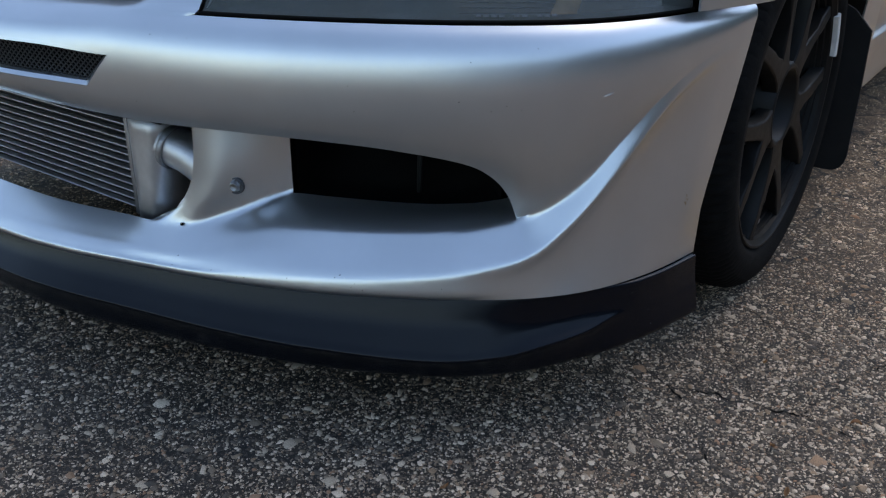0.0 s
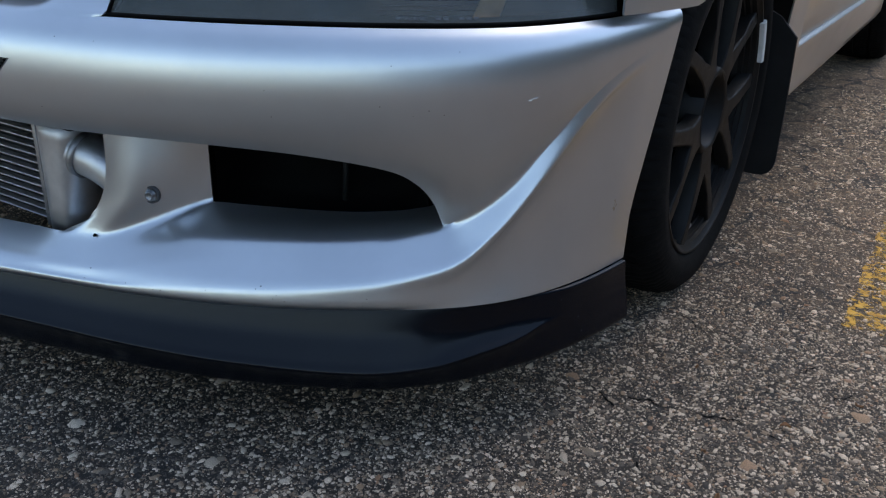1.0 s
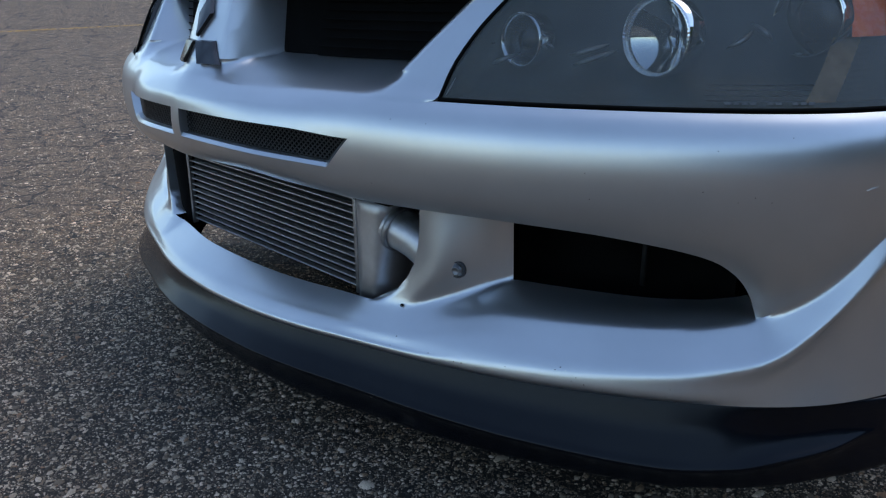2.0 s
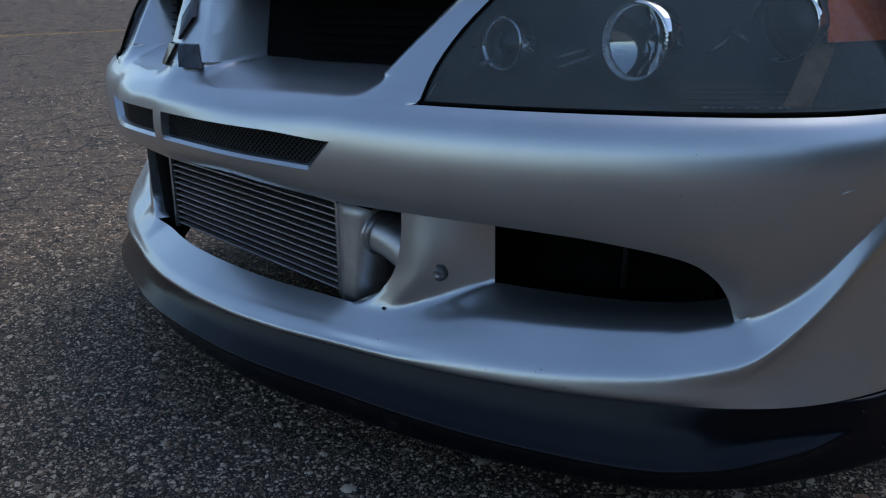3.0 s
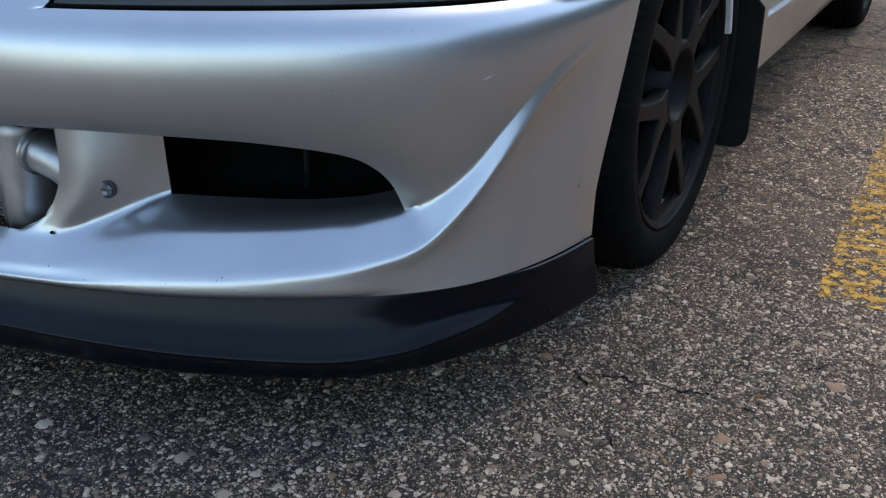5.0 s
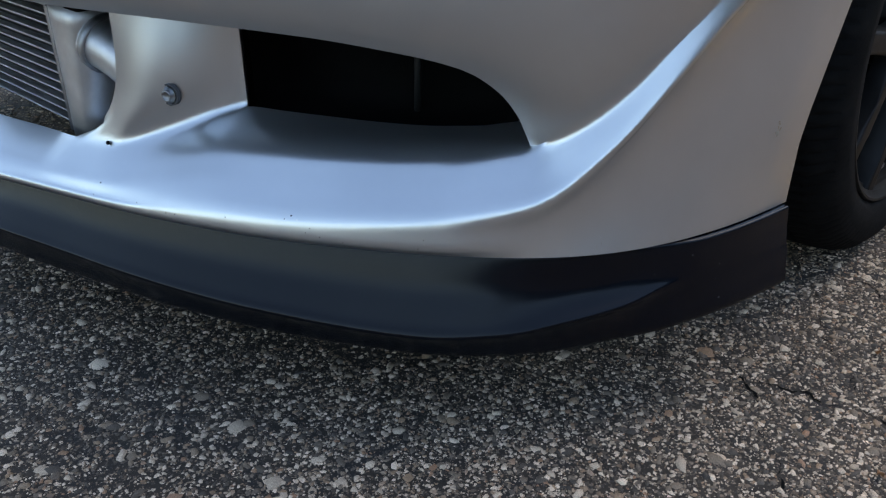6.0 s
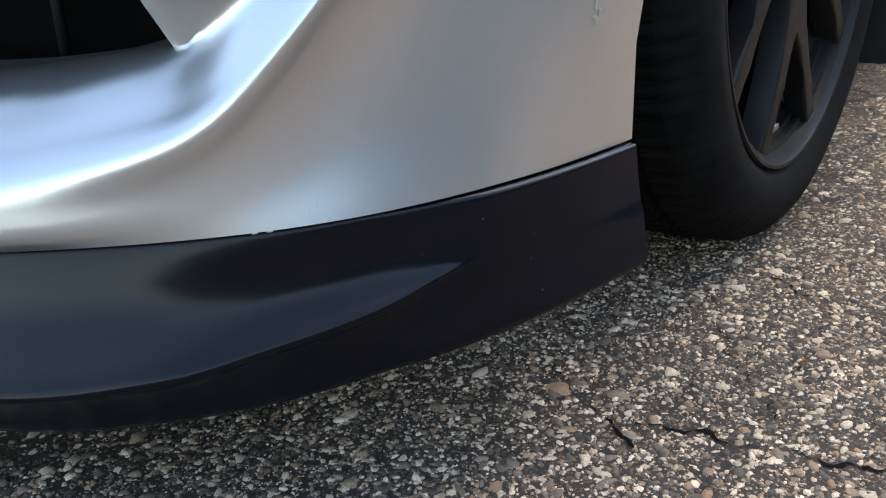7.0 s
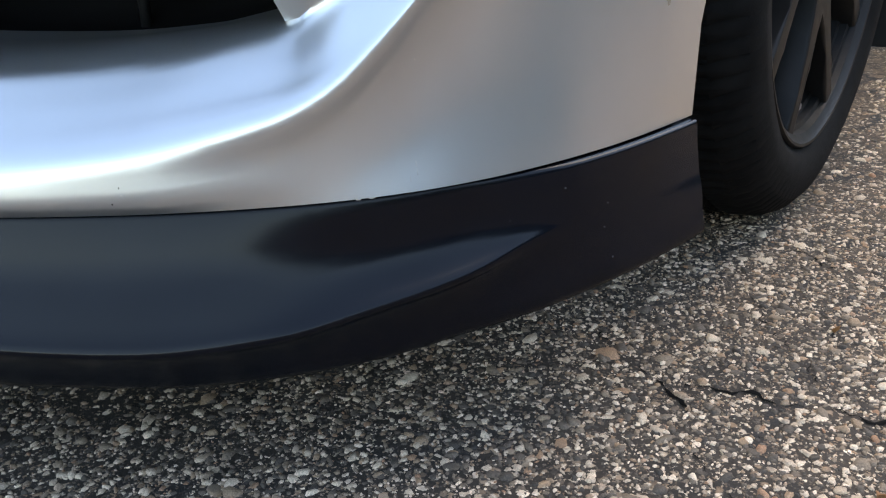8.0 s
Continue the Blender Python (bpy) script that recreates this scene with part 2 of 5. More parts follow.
PALE = grained(material("scuffed_paint", (0.6, 0.6, 0.6), 0.6, 0.4), (0.5, 0.5, 0.5), (0.68, 0.68, 0.68), 200.0, 0.5, 0.7, 0.2)
RUSTY = grained(material("brown_road_grime", (0.2, 0.16, 0.12), 0.7, 0.6), (0.40, 0.36, 0.29), (0.54, 0.49, 0.40), 300.0, 0.6, 0.8, 0.3)
HAZE = grained(material("lens_lettering", (0.13, 0.14, 0.15), 0.5), (0.06, 0.065, 0.07), (0.13, 0.14, 0.15), 400.0, 0.4, 0.6, 0.1)
DARK_CHROME = grained(material("darkened_chrome", (0.2, 0.2, 0.21), 0.2, 1.0), (0.05, 0.05, 0.055), (0.09, 0.09, 0.095), 60.0, 0.14, 0.24, 0.0)
TINTED = grained(material("tinted_glass", (0.02, 0.022, 0.024), 0.05, 0.0, 0.0, 0.05, 0.6), (0.012, 0.014, 0.015), (0.022, 0.025, 0.027), 3.0, 0.03, 0.07, 0.0)
LEAF = grained(material("dry_leaf", (0.24, 0.11, 0.04), 0.8), (0.16, 0.07, 0.03), (0.32, 0.15, 0.06), 120.0, 0.7, 0.9, 0.4)
TREES = grained(material("far_foliage", (0.05, 0.06, 0.035), 0.9), (0.035, 0.045, 0.028), (0.075, 0.085, 0.05), 0.9, 0.85, 0.95, 0.6, 3.0, 0.3)
STEEL = grained(material("grey_steel", (0.35, 0.35, 0.36), 0.45, 1.0), (0.25, 0.25, 0.26), (0.42, 0.42, 0.43), 60.0, 0.35, 0.55, 0.1)
TAN_CHROME = grained(material("warm_reflector", (0.4, 0.34, 0.27), 0.3, 0.8), (0.17, 0.105, 0.052), (0.30, 0.195, 0.105), 60.0, 0.4, 0.55, 0.0)
WIRE = grained(material("wire_mesh_black", (0.03, 0.03, 0.03), 0.5), (0.010, 0.010, 0.011), (0.030, 0.030, 0.031), 220.0, 0.35, 0.55, 0.0)
GLASS = material("hazed_lens", (0.5, 0.55, 0.6), 0.2)


def make_lens(m):
    """A thin hazed plastic lens: clear with a smoky tint, a little milky, glossy outside."""
    t = m.node_tree
    clear, milky, gloss = (t.nodes.new("ShaderNodeBsdf" + k) for k in ("Transparent", "Diffuse", "Glossy"))
    clear.inputs["Color"].default_value = (0.76, 0.80, 0.82, 1)
    milky.inputs["Color"].default_value = (0.28, 0.31, 0.30, 1)
    gloss.inputs["Roughness"].default_value = 0.09
    film = ramp(m, noise_of(m, 18.0, 5.0), [(0.3, (0.17, 0.17, 0.17)), (0.7, (0.25, 0.25, 0.25))])
    a, b = t.nodes.new("ShaderNodeMixShader"), t.nodes.new("ShaderNodeMixShader")
    f = t.nodes.new("ShaderNodeFresnel")
    f.inputs["IOR"].default_value = 1.37
    link(m, film, a.inputs["Fac"])
    link(m, clear.outputs["BSDF"], a.inputs[1])
    link(m, milky.outputs["BSDF"], a.inputs[2])
    link(m, f.outputs["Fac"], b.inputs["Fac"])
    link(m, a.outputs["Shader"], b.inputs[1])
    link(m, gloss.outputs["BSDF"], b.inputs[2])
    link(m, b.outputs["Shader"], t.nodes["Material Output"].inputs["Surface"])


make_lens(GLASS)


# ---- building helpers ----
def thing(name, label, category, at=(0, 0, 0), group="", kind=""):
    ob = new(name)
    ob.location = at
    return tagged(ob, label, category, group, kind)


def part(name, bm, mat, parent=None, label="", smooth=True):
    me = bpy.data.meshes.new(name)
    bmesh.ops.recalc_face_normals(bm, faces=bm.faces[:])
    if smooth:
        for f in bm.faces:
            f.smooth = True
    bm.to_mesh(me)
    bm.free()
    me.materials.append(mat)
    ob = new(name, me)
    if parent:
        ob.parent = parent
        up = parent
        while up:
            ob.location -= up.location
            up = up.parent
    if label:
        tagged(ob, label)
    return ob


def thick(ob, t, offset=-1.0):
    s = ob.modifiers.new("thickness", "SOLIDIFY")
    s.thickness, s.offset, s.use_even_offset = t, offset, False
    e = ob.modifiers.new("crisp_edges", "EDGE_SPLIT")
    e.split_angle = radians(48)
    return ob


def sharp(ob, degrees=35):
    ob.data.set_sharp_from_angle(angle=radians(degrees))
    return ob


def grid(bm, rows, closed=False):
    """Quads over a table of points; equal shapes row by row."""
    vs = [[bm.verts.new(p) for p in r] for r in rows]
    for a, b in zip(vs, vs[1:]):
        n = len(a)
        for i in range(n if closed else n - 1):
            j = (i + 1) % n
            bm.faces.new((a[i], a[j], b[j], b[i]))
    return vs


def box(bm, lo, hi, bevel=0.0, m=None):
    made = bmesh.ops.create_cube(bm, size=1.0)["verts"]
    c = [(a + b) / 2 for a, b in zip(lo, hi)]
    for v in made:
        v.co = Vector([c[i] + v.co[i] * (hi[i] - lo[i]) for i in range(3)])
    if bevel:
        edges = list({e for v in made for e in v.link_edges})
        made = list({v for f in bmesh.ops.bevel(bm, geom=edges, offset=bevel, segments=2, affect="EDGES", profile=0.7)["faces"] for v in f.verts} | {v for v in made if v.is_valid})
    if m:
        for v in made:
            v.co = m @ v.co
    return made


def lathe(bm, profile, segments, axis_x=True, ripple=None):
    """Turns (along, radius) pairs about the x axis."""
    rows = []
    for k in range(segments):
        a = 2 * math.pi * k / segments
        rows.append([(x, (r + (ripple(x, r, k) if ripple else 0)) * math.cos(a), (r + (ripple(x, r, k) if ripple else 0)) * math.sin(a)) for x, r in profile])
    vs = [[bm.verts.new(p) for p in r] for r in rows]
    for k in range(segments):
        a, b = vs[k], vs[(k + 1) % segments]
        for i in range(len(profile) - 1):
            bm.faces.new((a[i], a[i + 1], b[i + 1], b[i]))


def tube(bm, points, radius, sides=16, caps=True):
    pts = [Vector(p) for p in points]
    rows = []
    side = Vector((0.13, 0.21, 0.97))
    for i, p in enumerate(pts):
        d = (pts[min(i + 1, len(pts) - 1)] - pts[max(i - 1, 0)]).normalized()
        u = (side - d * side.dot(d)).normalized()
        w = d.cross(u)
        rr = radius[i] if isinstance(radius, (list, tuple)) else radius
        rows.append([p + rr * (u * math.cos(2 * math.pi * k / sides) + w * math.sin(2 * math.pi * k / sides)) for k in range(sides)])
    vs = grid(bm, rows, closed=True)
    if caps:
        bm.faces.new(vs[0][::-1])
        bm.faces.new(vs[-1])


def keyed(*pairs):
    """A smooth curve through (place, value) pairs."""
    xs, ys = np.array([p[0] for p in pairs], float), np.array([p[1] for p in pairs], float)
    slope = np.diff(ys) / np.diff(xs)
    m = np.zeros(len(xs))
    m[0], m[-1] = slope[0], slope[-1]
    for i in range(1, len(xs) - 1):
        if slope[i - 1] * slope[i] > 0:
            w1, w2 = 2 * (xs[i + 1] - xs[i]) + xs[i] - xs[i - 1], xs[i + 1] - xs[i] + 2 * (xs[i] - xs[i - 1])
            m[i] = (w1 + w2) / (w1 / slope[i - 1] + w2 / slope[i])

    def at(x):
        x = min(max(x, xs[0]), xs[-1])
        i = min(int(np.searchsorted(xs, x, side="right")) - 1, len(xs) - 2)
        h = xs[i + 1] - xs[i]
        t = (x - xs[i]) / h
        return float((1 + 2 * t) * (1 - t) ** 2 * ys[i] + t * (1 - t) ** 2 * h * m[i] + t * t * (3 - 2 * t) * ys[i + 1] + t * t * (t - 1) * h * m[i + 1])
    return at


# ---- the car's plan line: along the seam under the bumper, from the middle out to the wheel arch ----
LINE_X = [0, .113, .2, .29, .37, .435, .5, .56, .615, .67, .72, .755, .785, .81, .832, .847, .854, .858, .86]
LINE_Y = [-.113, -.106, -.09, -.064, -.042, -.02, .006, .036, .068, .103, .143, .177, .217, .268, .335, .415, .48, .55, .63]


def plan_line():
    x = np.array([-a for a in LINE_X[:0:-1]] + LINE_X)
    y = np.array(LINE_Y[:0:-1] + LINE_Y)
    run = np.r_[0, np.cumsum(np.hypot(np.diff(x), np.diff(y)))]
    s = np.arange(0, run[-1], 0.005)
    k = np.exp(-0.5 * (np.arange(-12, 13) / 5) ** 2)
    k /= k.sum()
    px, py = (np.convolve(np.pad(np.interp(s, run, v), 12, mode="reflect", reflect_type="odd"), k, "valid") for v in (x, y))
    s = s - run[-1] / 2
    tx, ty = np.gradient(px, s), np.gradient(py, s)
    n = np.hypot(tx, ty)
    return s, px, py, ty / n, -tx / n


LS, LPX, LPY, LNX, LNY = plan_line()


def around(s, d, z):
    """A point s along the plan line, d outside it, at height z."""
    return Vector((np.interp(s, LS, LPX) + d * np.interp(s, LS, LNX), np.interp(s, LS, LPY) + d * np.interp(s, LS, LNY), z))


# ---- ground ----
def rise(x):
    """The lot climbs gently away on the car's right side."""
    far = max(0.0, -x - 6.0)
    return 0.085 * far * far / (far + 4.0)


def make_ground():
    bm = bmesh.new()
    lines = [-160, -100, -70, -50, -36, -28, -22, -18, -15, -12.5, -11, -10, -9, -8, -7, -6, -3, 0, 3, 8, 30, 160]
    grid(bm, [[(x, y, rise(x)) for y in (-160, -60, -20, 0, 20, 60, 160)] for x in lines])
    ob = part("ground", bm, ASPHALT)
    return tagged(ob, "worn grey asphalt parking lot with pale exposed aggregate", "ground", kind="structure")


# cracks in the asphalt: their lines on the ground, and half their width
CRACKS = (
    ([(.865, .392), (.902, .405), (.931, .402), (.952, .413), (.975, .415), (1.02, .426), (1.09, .415)], .0030),
    ([(1.02, .426), (1.03, .475), (1.05, .56), (1.09, .64)], .0016),
    ([(.775, .432), (.814, .403), (.848, .386), (.868, .372), (.878, .352)], .0020),
    ([(.900, .318), (.915, .303), (.930, .288), (.955, .25)], .0018),
    ([(.835, .694), (.866, .679), (.888, .676), (.90, .655), (.98, .66)], .0020),
    ([(.862, .56), (.91, .491), (.928, .482), (.95, .44)], .0015),
    ([(1.12, .55), (1.16, .60), (1.21, .62), (1.30, .66)], .0018),
    ([(.93, 1.36), (.975, 1.31), (1.06, 1.27), (1.2, 1.2)], .0024),
    ([(1.2, 1.0), (1.28, 1.12), (1.4, 1.15), (1.5, 1.25)], .0022),
    ([(.96, .82), (1.02, .80), (1.06, .77), (1.10, .79)], .0018),
)


def near_crack(x, y, gap):
    """Which of the points lie on a crack or within the gap of it."""
    hit = np.zeros(len(x), bool)
    for line, width in CRACKS:
        for (x0, y0), (x1, y1) in zip(line, line[1:]):
            t = np.clip(((x - x0) * (x1 - x0) + (y - y0) * (y1 - y0)) / ((x1 - x0) ** 2 + (y1 - y0) ** 2), 0, 1)
            hit |= np.hypot(x - x0 - t * (x1 - x0), y - y0 - t * (y1 - y0)) < width + gap
    return hit


def make_aggregate_stones(name, lo, hi, count, size, seed, label):
    """Stones set in the asphalt, their worn tops a little proud."""
    rng = np.random.default_rng(seed)
    k = 6
    cx, cy = rng.uniform(lo[0], hi[0], count), rng.uniform(lo[1], hi[1], count)
    clear = ~near_crack(cx, cy, 0.15 * size)
    cx, cy = cx[clear], cy[clear]
    count = len(cx)
    r = size * np.exp(rng.normal(0, 0.42, count)) / 2
    turn, squash = rng.uniform(0, 2 * np.pi, count), rng.uniform(0.42, 0.95, count)
    h = np.clip(r * rng.uniform(0.12, 0.42, count), 0.0004, 0.0022)
    a = np.arange(k) * 2 * np.pi / k + rng.uniform(-0.42, 0.42, (count, k))
    rad = r[:, None] * rng.uniform(0.62, 1.2, (count, k))
    lx, ly = rad * np.cos(a), rad * np.sin(a) * squash[:, None]
    x = lx * np.cos(turn)[:, None] - ly * np.sin(turn)[:, None]
    y = lx * np.sin(turn)[:, None] + ly * np.cos(turn)[:, None]
    tilt = rng.normal(0, 0.10, (count, 2))
    base = np.stack([cx[:, None] + x, cy[:, None] + y, np.full((count, k), -0.0006)], -1)
    inset = rng.uniform(0.55, 0.8, count)[:, None]
    top = np.stack([cx[:, None] + x * inset, cy[:, None] + y * inset, h[:, None] + x * inset * tilt[:, :1] + y * inset * tilt[:, 1:]], -1)
    verts = np.concatenate([base, top], 1).reshape(-1, 3)
    faces = []
    for i in range(count):
        o = i * 2 * k
        faces.extend((o + j, o + (j + 1) % k, o + k + (j + 1) % k, o + k + j) for j in range(k))
        faces.append(tuple(o + k + j for j in range(k)))
    me = bpy.data.meshes.new(name)
    me.from_pydata(verts.tolist(), [], faces)
    me.polygons.foreach_set("use_smooth", np.ones(len(faces), bool))
    me.materials.append(STONE)
    return tagged(new(name, me), label, "gravel", kind="stuff")


def make_single_stones(ground):
    """The larger stones beside the lip, each a piece of its own set in the ground."""
    rng = random.Random(21)
    shapes = []
    for n in range(14):
        bm = bmesh.new()
        k = 9
        low, mid, top = [], [], []
        for i in range(k):
            a = 2 * math.pi * (i + rng.uniform(-.3, .3)) / k
            r, flat = rng.uniform(.72, 1.1), .6 + .3 * (n % 4) / 3
            low.append(bm.verts.new((r * math.cos(a), r * math.sin(a) * flat, -.12)))
            mid.append(bm.verts.new((.93 * r * math.cos(a), .93 * r * math.sin(a) * flat, rng.uniform(.12, .22))))
            top.append(bm.verts.new((.62 * r * math.cos(a), .62 * r * math.sin(a) * flat, rng.uniform(.22, .33))))
        for a, b in ((low, mid), (mid, top)):
            for i in range(k):
                bm.faces.new((a[i], a[(i + 1) % k], b[(i + 1) % k], b[i]))
        bm.faces.new(top)
        me = bpy.data.meshes.new("stone")
        for f in bm.faces:
            f.smooth = True
        bm.to_mesh(me)
        bm.free()
        me.materials.append(PEBBLE)
        shapes.append(me)
    made = 0
    while made < 300:
        x, y = rng.uniform(.62, 1.2), rng.uniform(.02, .72)
        if near_crack(np.array([x]), np.array([y]), .004)[0] or (x < .88 and y > .12 + 1.6 * max(0, x - .60) ** 1.2):
            continue
        ob = new("stone", shapes[rng.randrange(len(shapes))])
        r = .0036 * math.exp(rng.gauss(0, .38))
        ob.scale = (r, r, r * rng.uniform(.6, 1.0))
        ob.location, ob.rotation_euler = (x, y, 0.0004), (rng.gauss(0, .08), rng.gauss(0, .08), rng.uniform(0, 6.28))
        ob.parent = ground
        made += 1


def make_crack(points, width, seed):
    """A crack in the asphalt: a thin ragged dark strip."""
    rng = random.Random(seed)
    bm = bmesh.new()
    rows = []
    for (x0, y0), (x1, y1) in zip(points, points[1:]):
        n = max(2, int(math.hypot(x1 - x0, y1 - y0) / 0.005))
        nx, ny = -(y1 - y0), x1 - x0
        q = math.hypot(nx, ny)
        for i in range(n):
            t = i / n
            off = rng.uniform(-0.0028, 0.0028) + 0.004 * math.sin(0.9 * len(rows) + 2 * seed) * math.sin(0.23 * len(rows))
            w = width * max(0.0, rng.uniform(-0.25, 1.1) * (0.55 + 0.45 * math.sin(0.31 * len(rows) + seed)))
            x, y = x0 + (x1 - x0) * t + nx / q * off, y0 + (y1 - y0) * t + ny / q * off
            rows.append([(x - nx / q * w, y - ny / q * w, 0.0009), (x + nx / q * w, y + ny / q * w, 0.0009)])
    grid(bm, rows)
    return tagged(part("asphalt_crack", bm, VOID, smooth=False), "thin ragged dark crack in the asphalt", "crack", "asphalt cracks", "structure")


def make_parking_line():
    bm = bmesh.new()
    rng = random.Random(5)
    rows = []
    for i in range(140):
        y = 0.80 + i * 0.035
        rows.append([(1.095 + rng.uniform(-0.005, 0.005), y, 0.0016), (1.145, y, 0.0016), (1.195 + rng.uniform(-0.005, 0.005), y, 0.0016)])
    grid(bm, rows)
    tagged(part("parking_line", bm, ROAD_PAINT), "worn yellow painted parking line on the asphalt", "road marking", kind="structure")
    bm = bmesh.new()
    grid(bm, [[(x, 0.5 * i - 3, rise(x) + 0.008) for x in (-8.9 + 0.02 * i, -8.78 + 0.02 * i)] for i in range(26)])
    tagged(part("parking_line", bm, ROAD_PAINT), "faded yellow painted line far across the lot", "road marking", kind="structure")


def make_treeline():
    """Uneven woods round the lot."""
    rng = random.Random(3)
    bm = bmesh.new()
    rows = []
    for i in range(181):
        a = 2 * math.pi * i / 180
        beside = max(0.0, math.cos(a - 0.5)) ** 0.7
        R = 60 - 30 * beside + 3 * math.sin(3 * a) + rng.uniform(-1.5, 1.5)
        top = 2.4 + 11.0 * beside + (0.6 + beside) * math.sin(5 * a + 1) + rng.uniform(-0.6, 0.6) * (1 + beside)
        if i == 180:
            rows.append([tuple(p) for p in rows[0]])
            break
        rows.append([(R * math.cos(a) * k, R * math.sin(a) * k, z) for k, z in ((1.0, -0.2), (0.985, top * 0.4), (1.0, top * 0.75), (1.04, top), (1.12, top * 0.7), (1.14, -0.2))])
    grid(bm, rows)
    tagged(part("backdrop", bm, TREES, smooth=False), "dark woods round the parking lot", "woods", kind="structure")


# ---- the front bumper ----
def stretch(s, z):
    """The rear edge leans back along the wheel arch."""
    a = abs(s)
    if a > 0.95:
        a = 0.95 + (a - 0.95) * (ARCH(z) - 0.95) / 0.14
    return math.copysign(a, s)


ARCH = keyed((.08, 1.075), (.2, 1.085), (.258, 1.085), (.31, 1.098), (.367, 1.118), (.437, 1.145), (.517, 1.175), (.56, 1.2))
SLOT_END = 0.293
EDGE_D = keyed((0, .012), (.15, .006), (.3, .0), (.5, -.001), (.6, -.001), (.66, -.002), (.73, -.006), (.76, -.014), (.782, -.026), (.792, -.036), (.83, -.018), (.87, -.010), (.91, -.003), (.95, .0013), (.985, .0038), (1.03, .004), (1.09, .003))
EDGE_Z = keyed((0, .414), (.1, .414), (.2, .406), (.27, .399), (.34, .395), (.45, .394), (.5, .393), (.6, .388), (.66, .381), (.73, .366), (.76, .346), (.782, .315), (.792, .2905), (.83, .311), (.87, .343), (.91, .384), (.95, .42), (.985, .451), (1.03, .472), (1.09, .486))
SLOT_LOW = keyed((0, .446), (.11, .443), (.21, .438), (.29, .434), (.9, .434), (.95, .45), (1.0, .472), (1.09, .494))
SLOT_HIGH = keyed((0, .484), (.11, .482), (.21, .479), (.30, .472), (.6, .470), (.9, .470), (1.0, .486), (1.09, .502))
FACE_D = keyed((0, .028), (.15, .024), (.3, .012), (.45, .012), (.7, .012), (.88, .010), (1.0, .005), (1.09, .003))
TOP_D = keyed((0, .013), (.05, .0085), (.12, -.002), (.2, -.0105), (.3, -.012), (.42, -.013), (.8, -.0115), (1.02, -.0125), (1.09, -.010))
CREST_Z = keyed((0, .213), (.3, .212), (.38, .213), (.45, .218), (.52, .221), (.59, .223), (.65, .227), (.714, .234), (.778, .246), (.81, .260), (.84, .284), (.87, .313), (.91, .358), (.95, .400), (.985, .437), (1.03, .464), (1.09, .480))
CREST_D = keyed((0, .001), (.72, .001), (.8, .003), (.87, .004), (.91, .0055), (.95, .0058), (1.0, .0052), (1.09, .003))
SHELF_D = keyed((0, -.05), (.2, -.05), (.26, -.046), (.30, -.036), (.345, -.034), (.40, -.052), (.44, -.071), (.484, -.094), (.52, -.103), (.6, -.112), (.7, -.112), (.76, -.107), (.80, -.098), (.83, -.06), (.87, -.03), (.91, -.012), (.95, -.007), (1.09, -.006))
SHELF_Z = keyed((0, .249), (.2, .247), (.26, .247), (.30, .2505), (.345, .254), (.40, .267), (.44, .278), (.484, .289), (.52, .2855), (.6, .280), (.67, .2785), (.74, .2815), (.77, .286), (.784, .2885), (.80, .2935), (.83, .313), (.87, .343), (.91, .384), (.95, .42), (.985, .451), (1.03, .472), (1.09, .486))


SWELL = keyed((0, 0), (.35, 0), (.40, .06), (.44, .2), (.484, .46), (.54, .8), (.62, 1.0), (.70, 1.0), (1.09, 1.0))


def blend(a, b, t):
    return a + (b - a) * t


def upper_rows(s):
    """Heights and offsets of the upper band, from its lower edge to the headlight line."""
    a = abs(s)
    e, z0, f = EDGE_D(a), EDGE_Z(a), FACE_D(a)
    lo, hi = SLOT_LOW(a), SLOT_HIGH(a)
    r1 = (blend(e, f, .42), blend(z0, lo, .24))
    r2 = (blend(e, f, .78), blend(z0, lo, .55))
    top = TOP_D(a)
    return [(e, z0), r1, r2, (f, lo), (f, hi), (blend(f, top, .23), blend(hi, .519, .52)), (blend(f, top, .57), blend(hi, .519, .80)), (top, .519)]


def lower_rows(s):
    """The chin: from the seam over the crest and up the shelf."""
    a = abs(s)
    cd, cz, sd, sz = CREST_D(a), CREST_Z(a), SHELF_D(a), SHELF_Z(a)
    w = min(max((a - 0.72) / 0.14, 0), 1)
    calm = min(max((a - .94) / .11, 0), 1)
    b1 = (blend(.004, blend(-.0015 - .058 * (cz - .2), .002, calm), w), blend(.206, .2 + (cz - .2) * .33, w))
    b15 = (blend(.0035, blend(-.0052, .003, calm), w), blend(blend(.206, cz, .5), cz - min(.016, .3 * (cz - .2)), w))
    # the line to which the shelf rises: its brow inside the ducts, the upper skin's edge beyond them
    near = min(max((a - .70) / .092, 0), 1) ** 2
    brow = (blend(cd, sd, blend(.54, .34, SWELL(a))), blend(cz, sz, blend(.54, .34, SWELL(a))) + .002 + .0235 * SWELL(a))
    brow = (EDGE_D(a), EDGE_Z(a)) if a >= .792 else (blend(brow[0], -.036, near), blend(brow[1], .2905, near))
    b25 = (blend(cd, blend(sd, brow[0], w), .16), blend(cz, blend(sz, brow[1], w), blend(.26 + .10 * SWELL(a), .22, w)))
    even = SWELL(a) * (1 - w)
    b25 = (blend(b25[0], blend(cd, brow[0], .42), even), blend(b25[1], blend(cz, brow[1], .44), even))
    mid = (blend(b25[0], brow[0], .5), blend(b25[1], brow[1], .5))
    return [(0, .2), b1, b15, (cd, cz), b25, mid, brow, (sd, sz)]


CHIN_STEPS = [3, 3, 4, 4, 3, 4, 6]


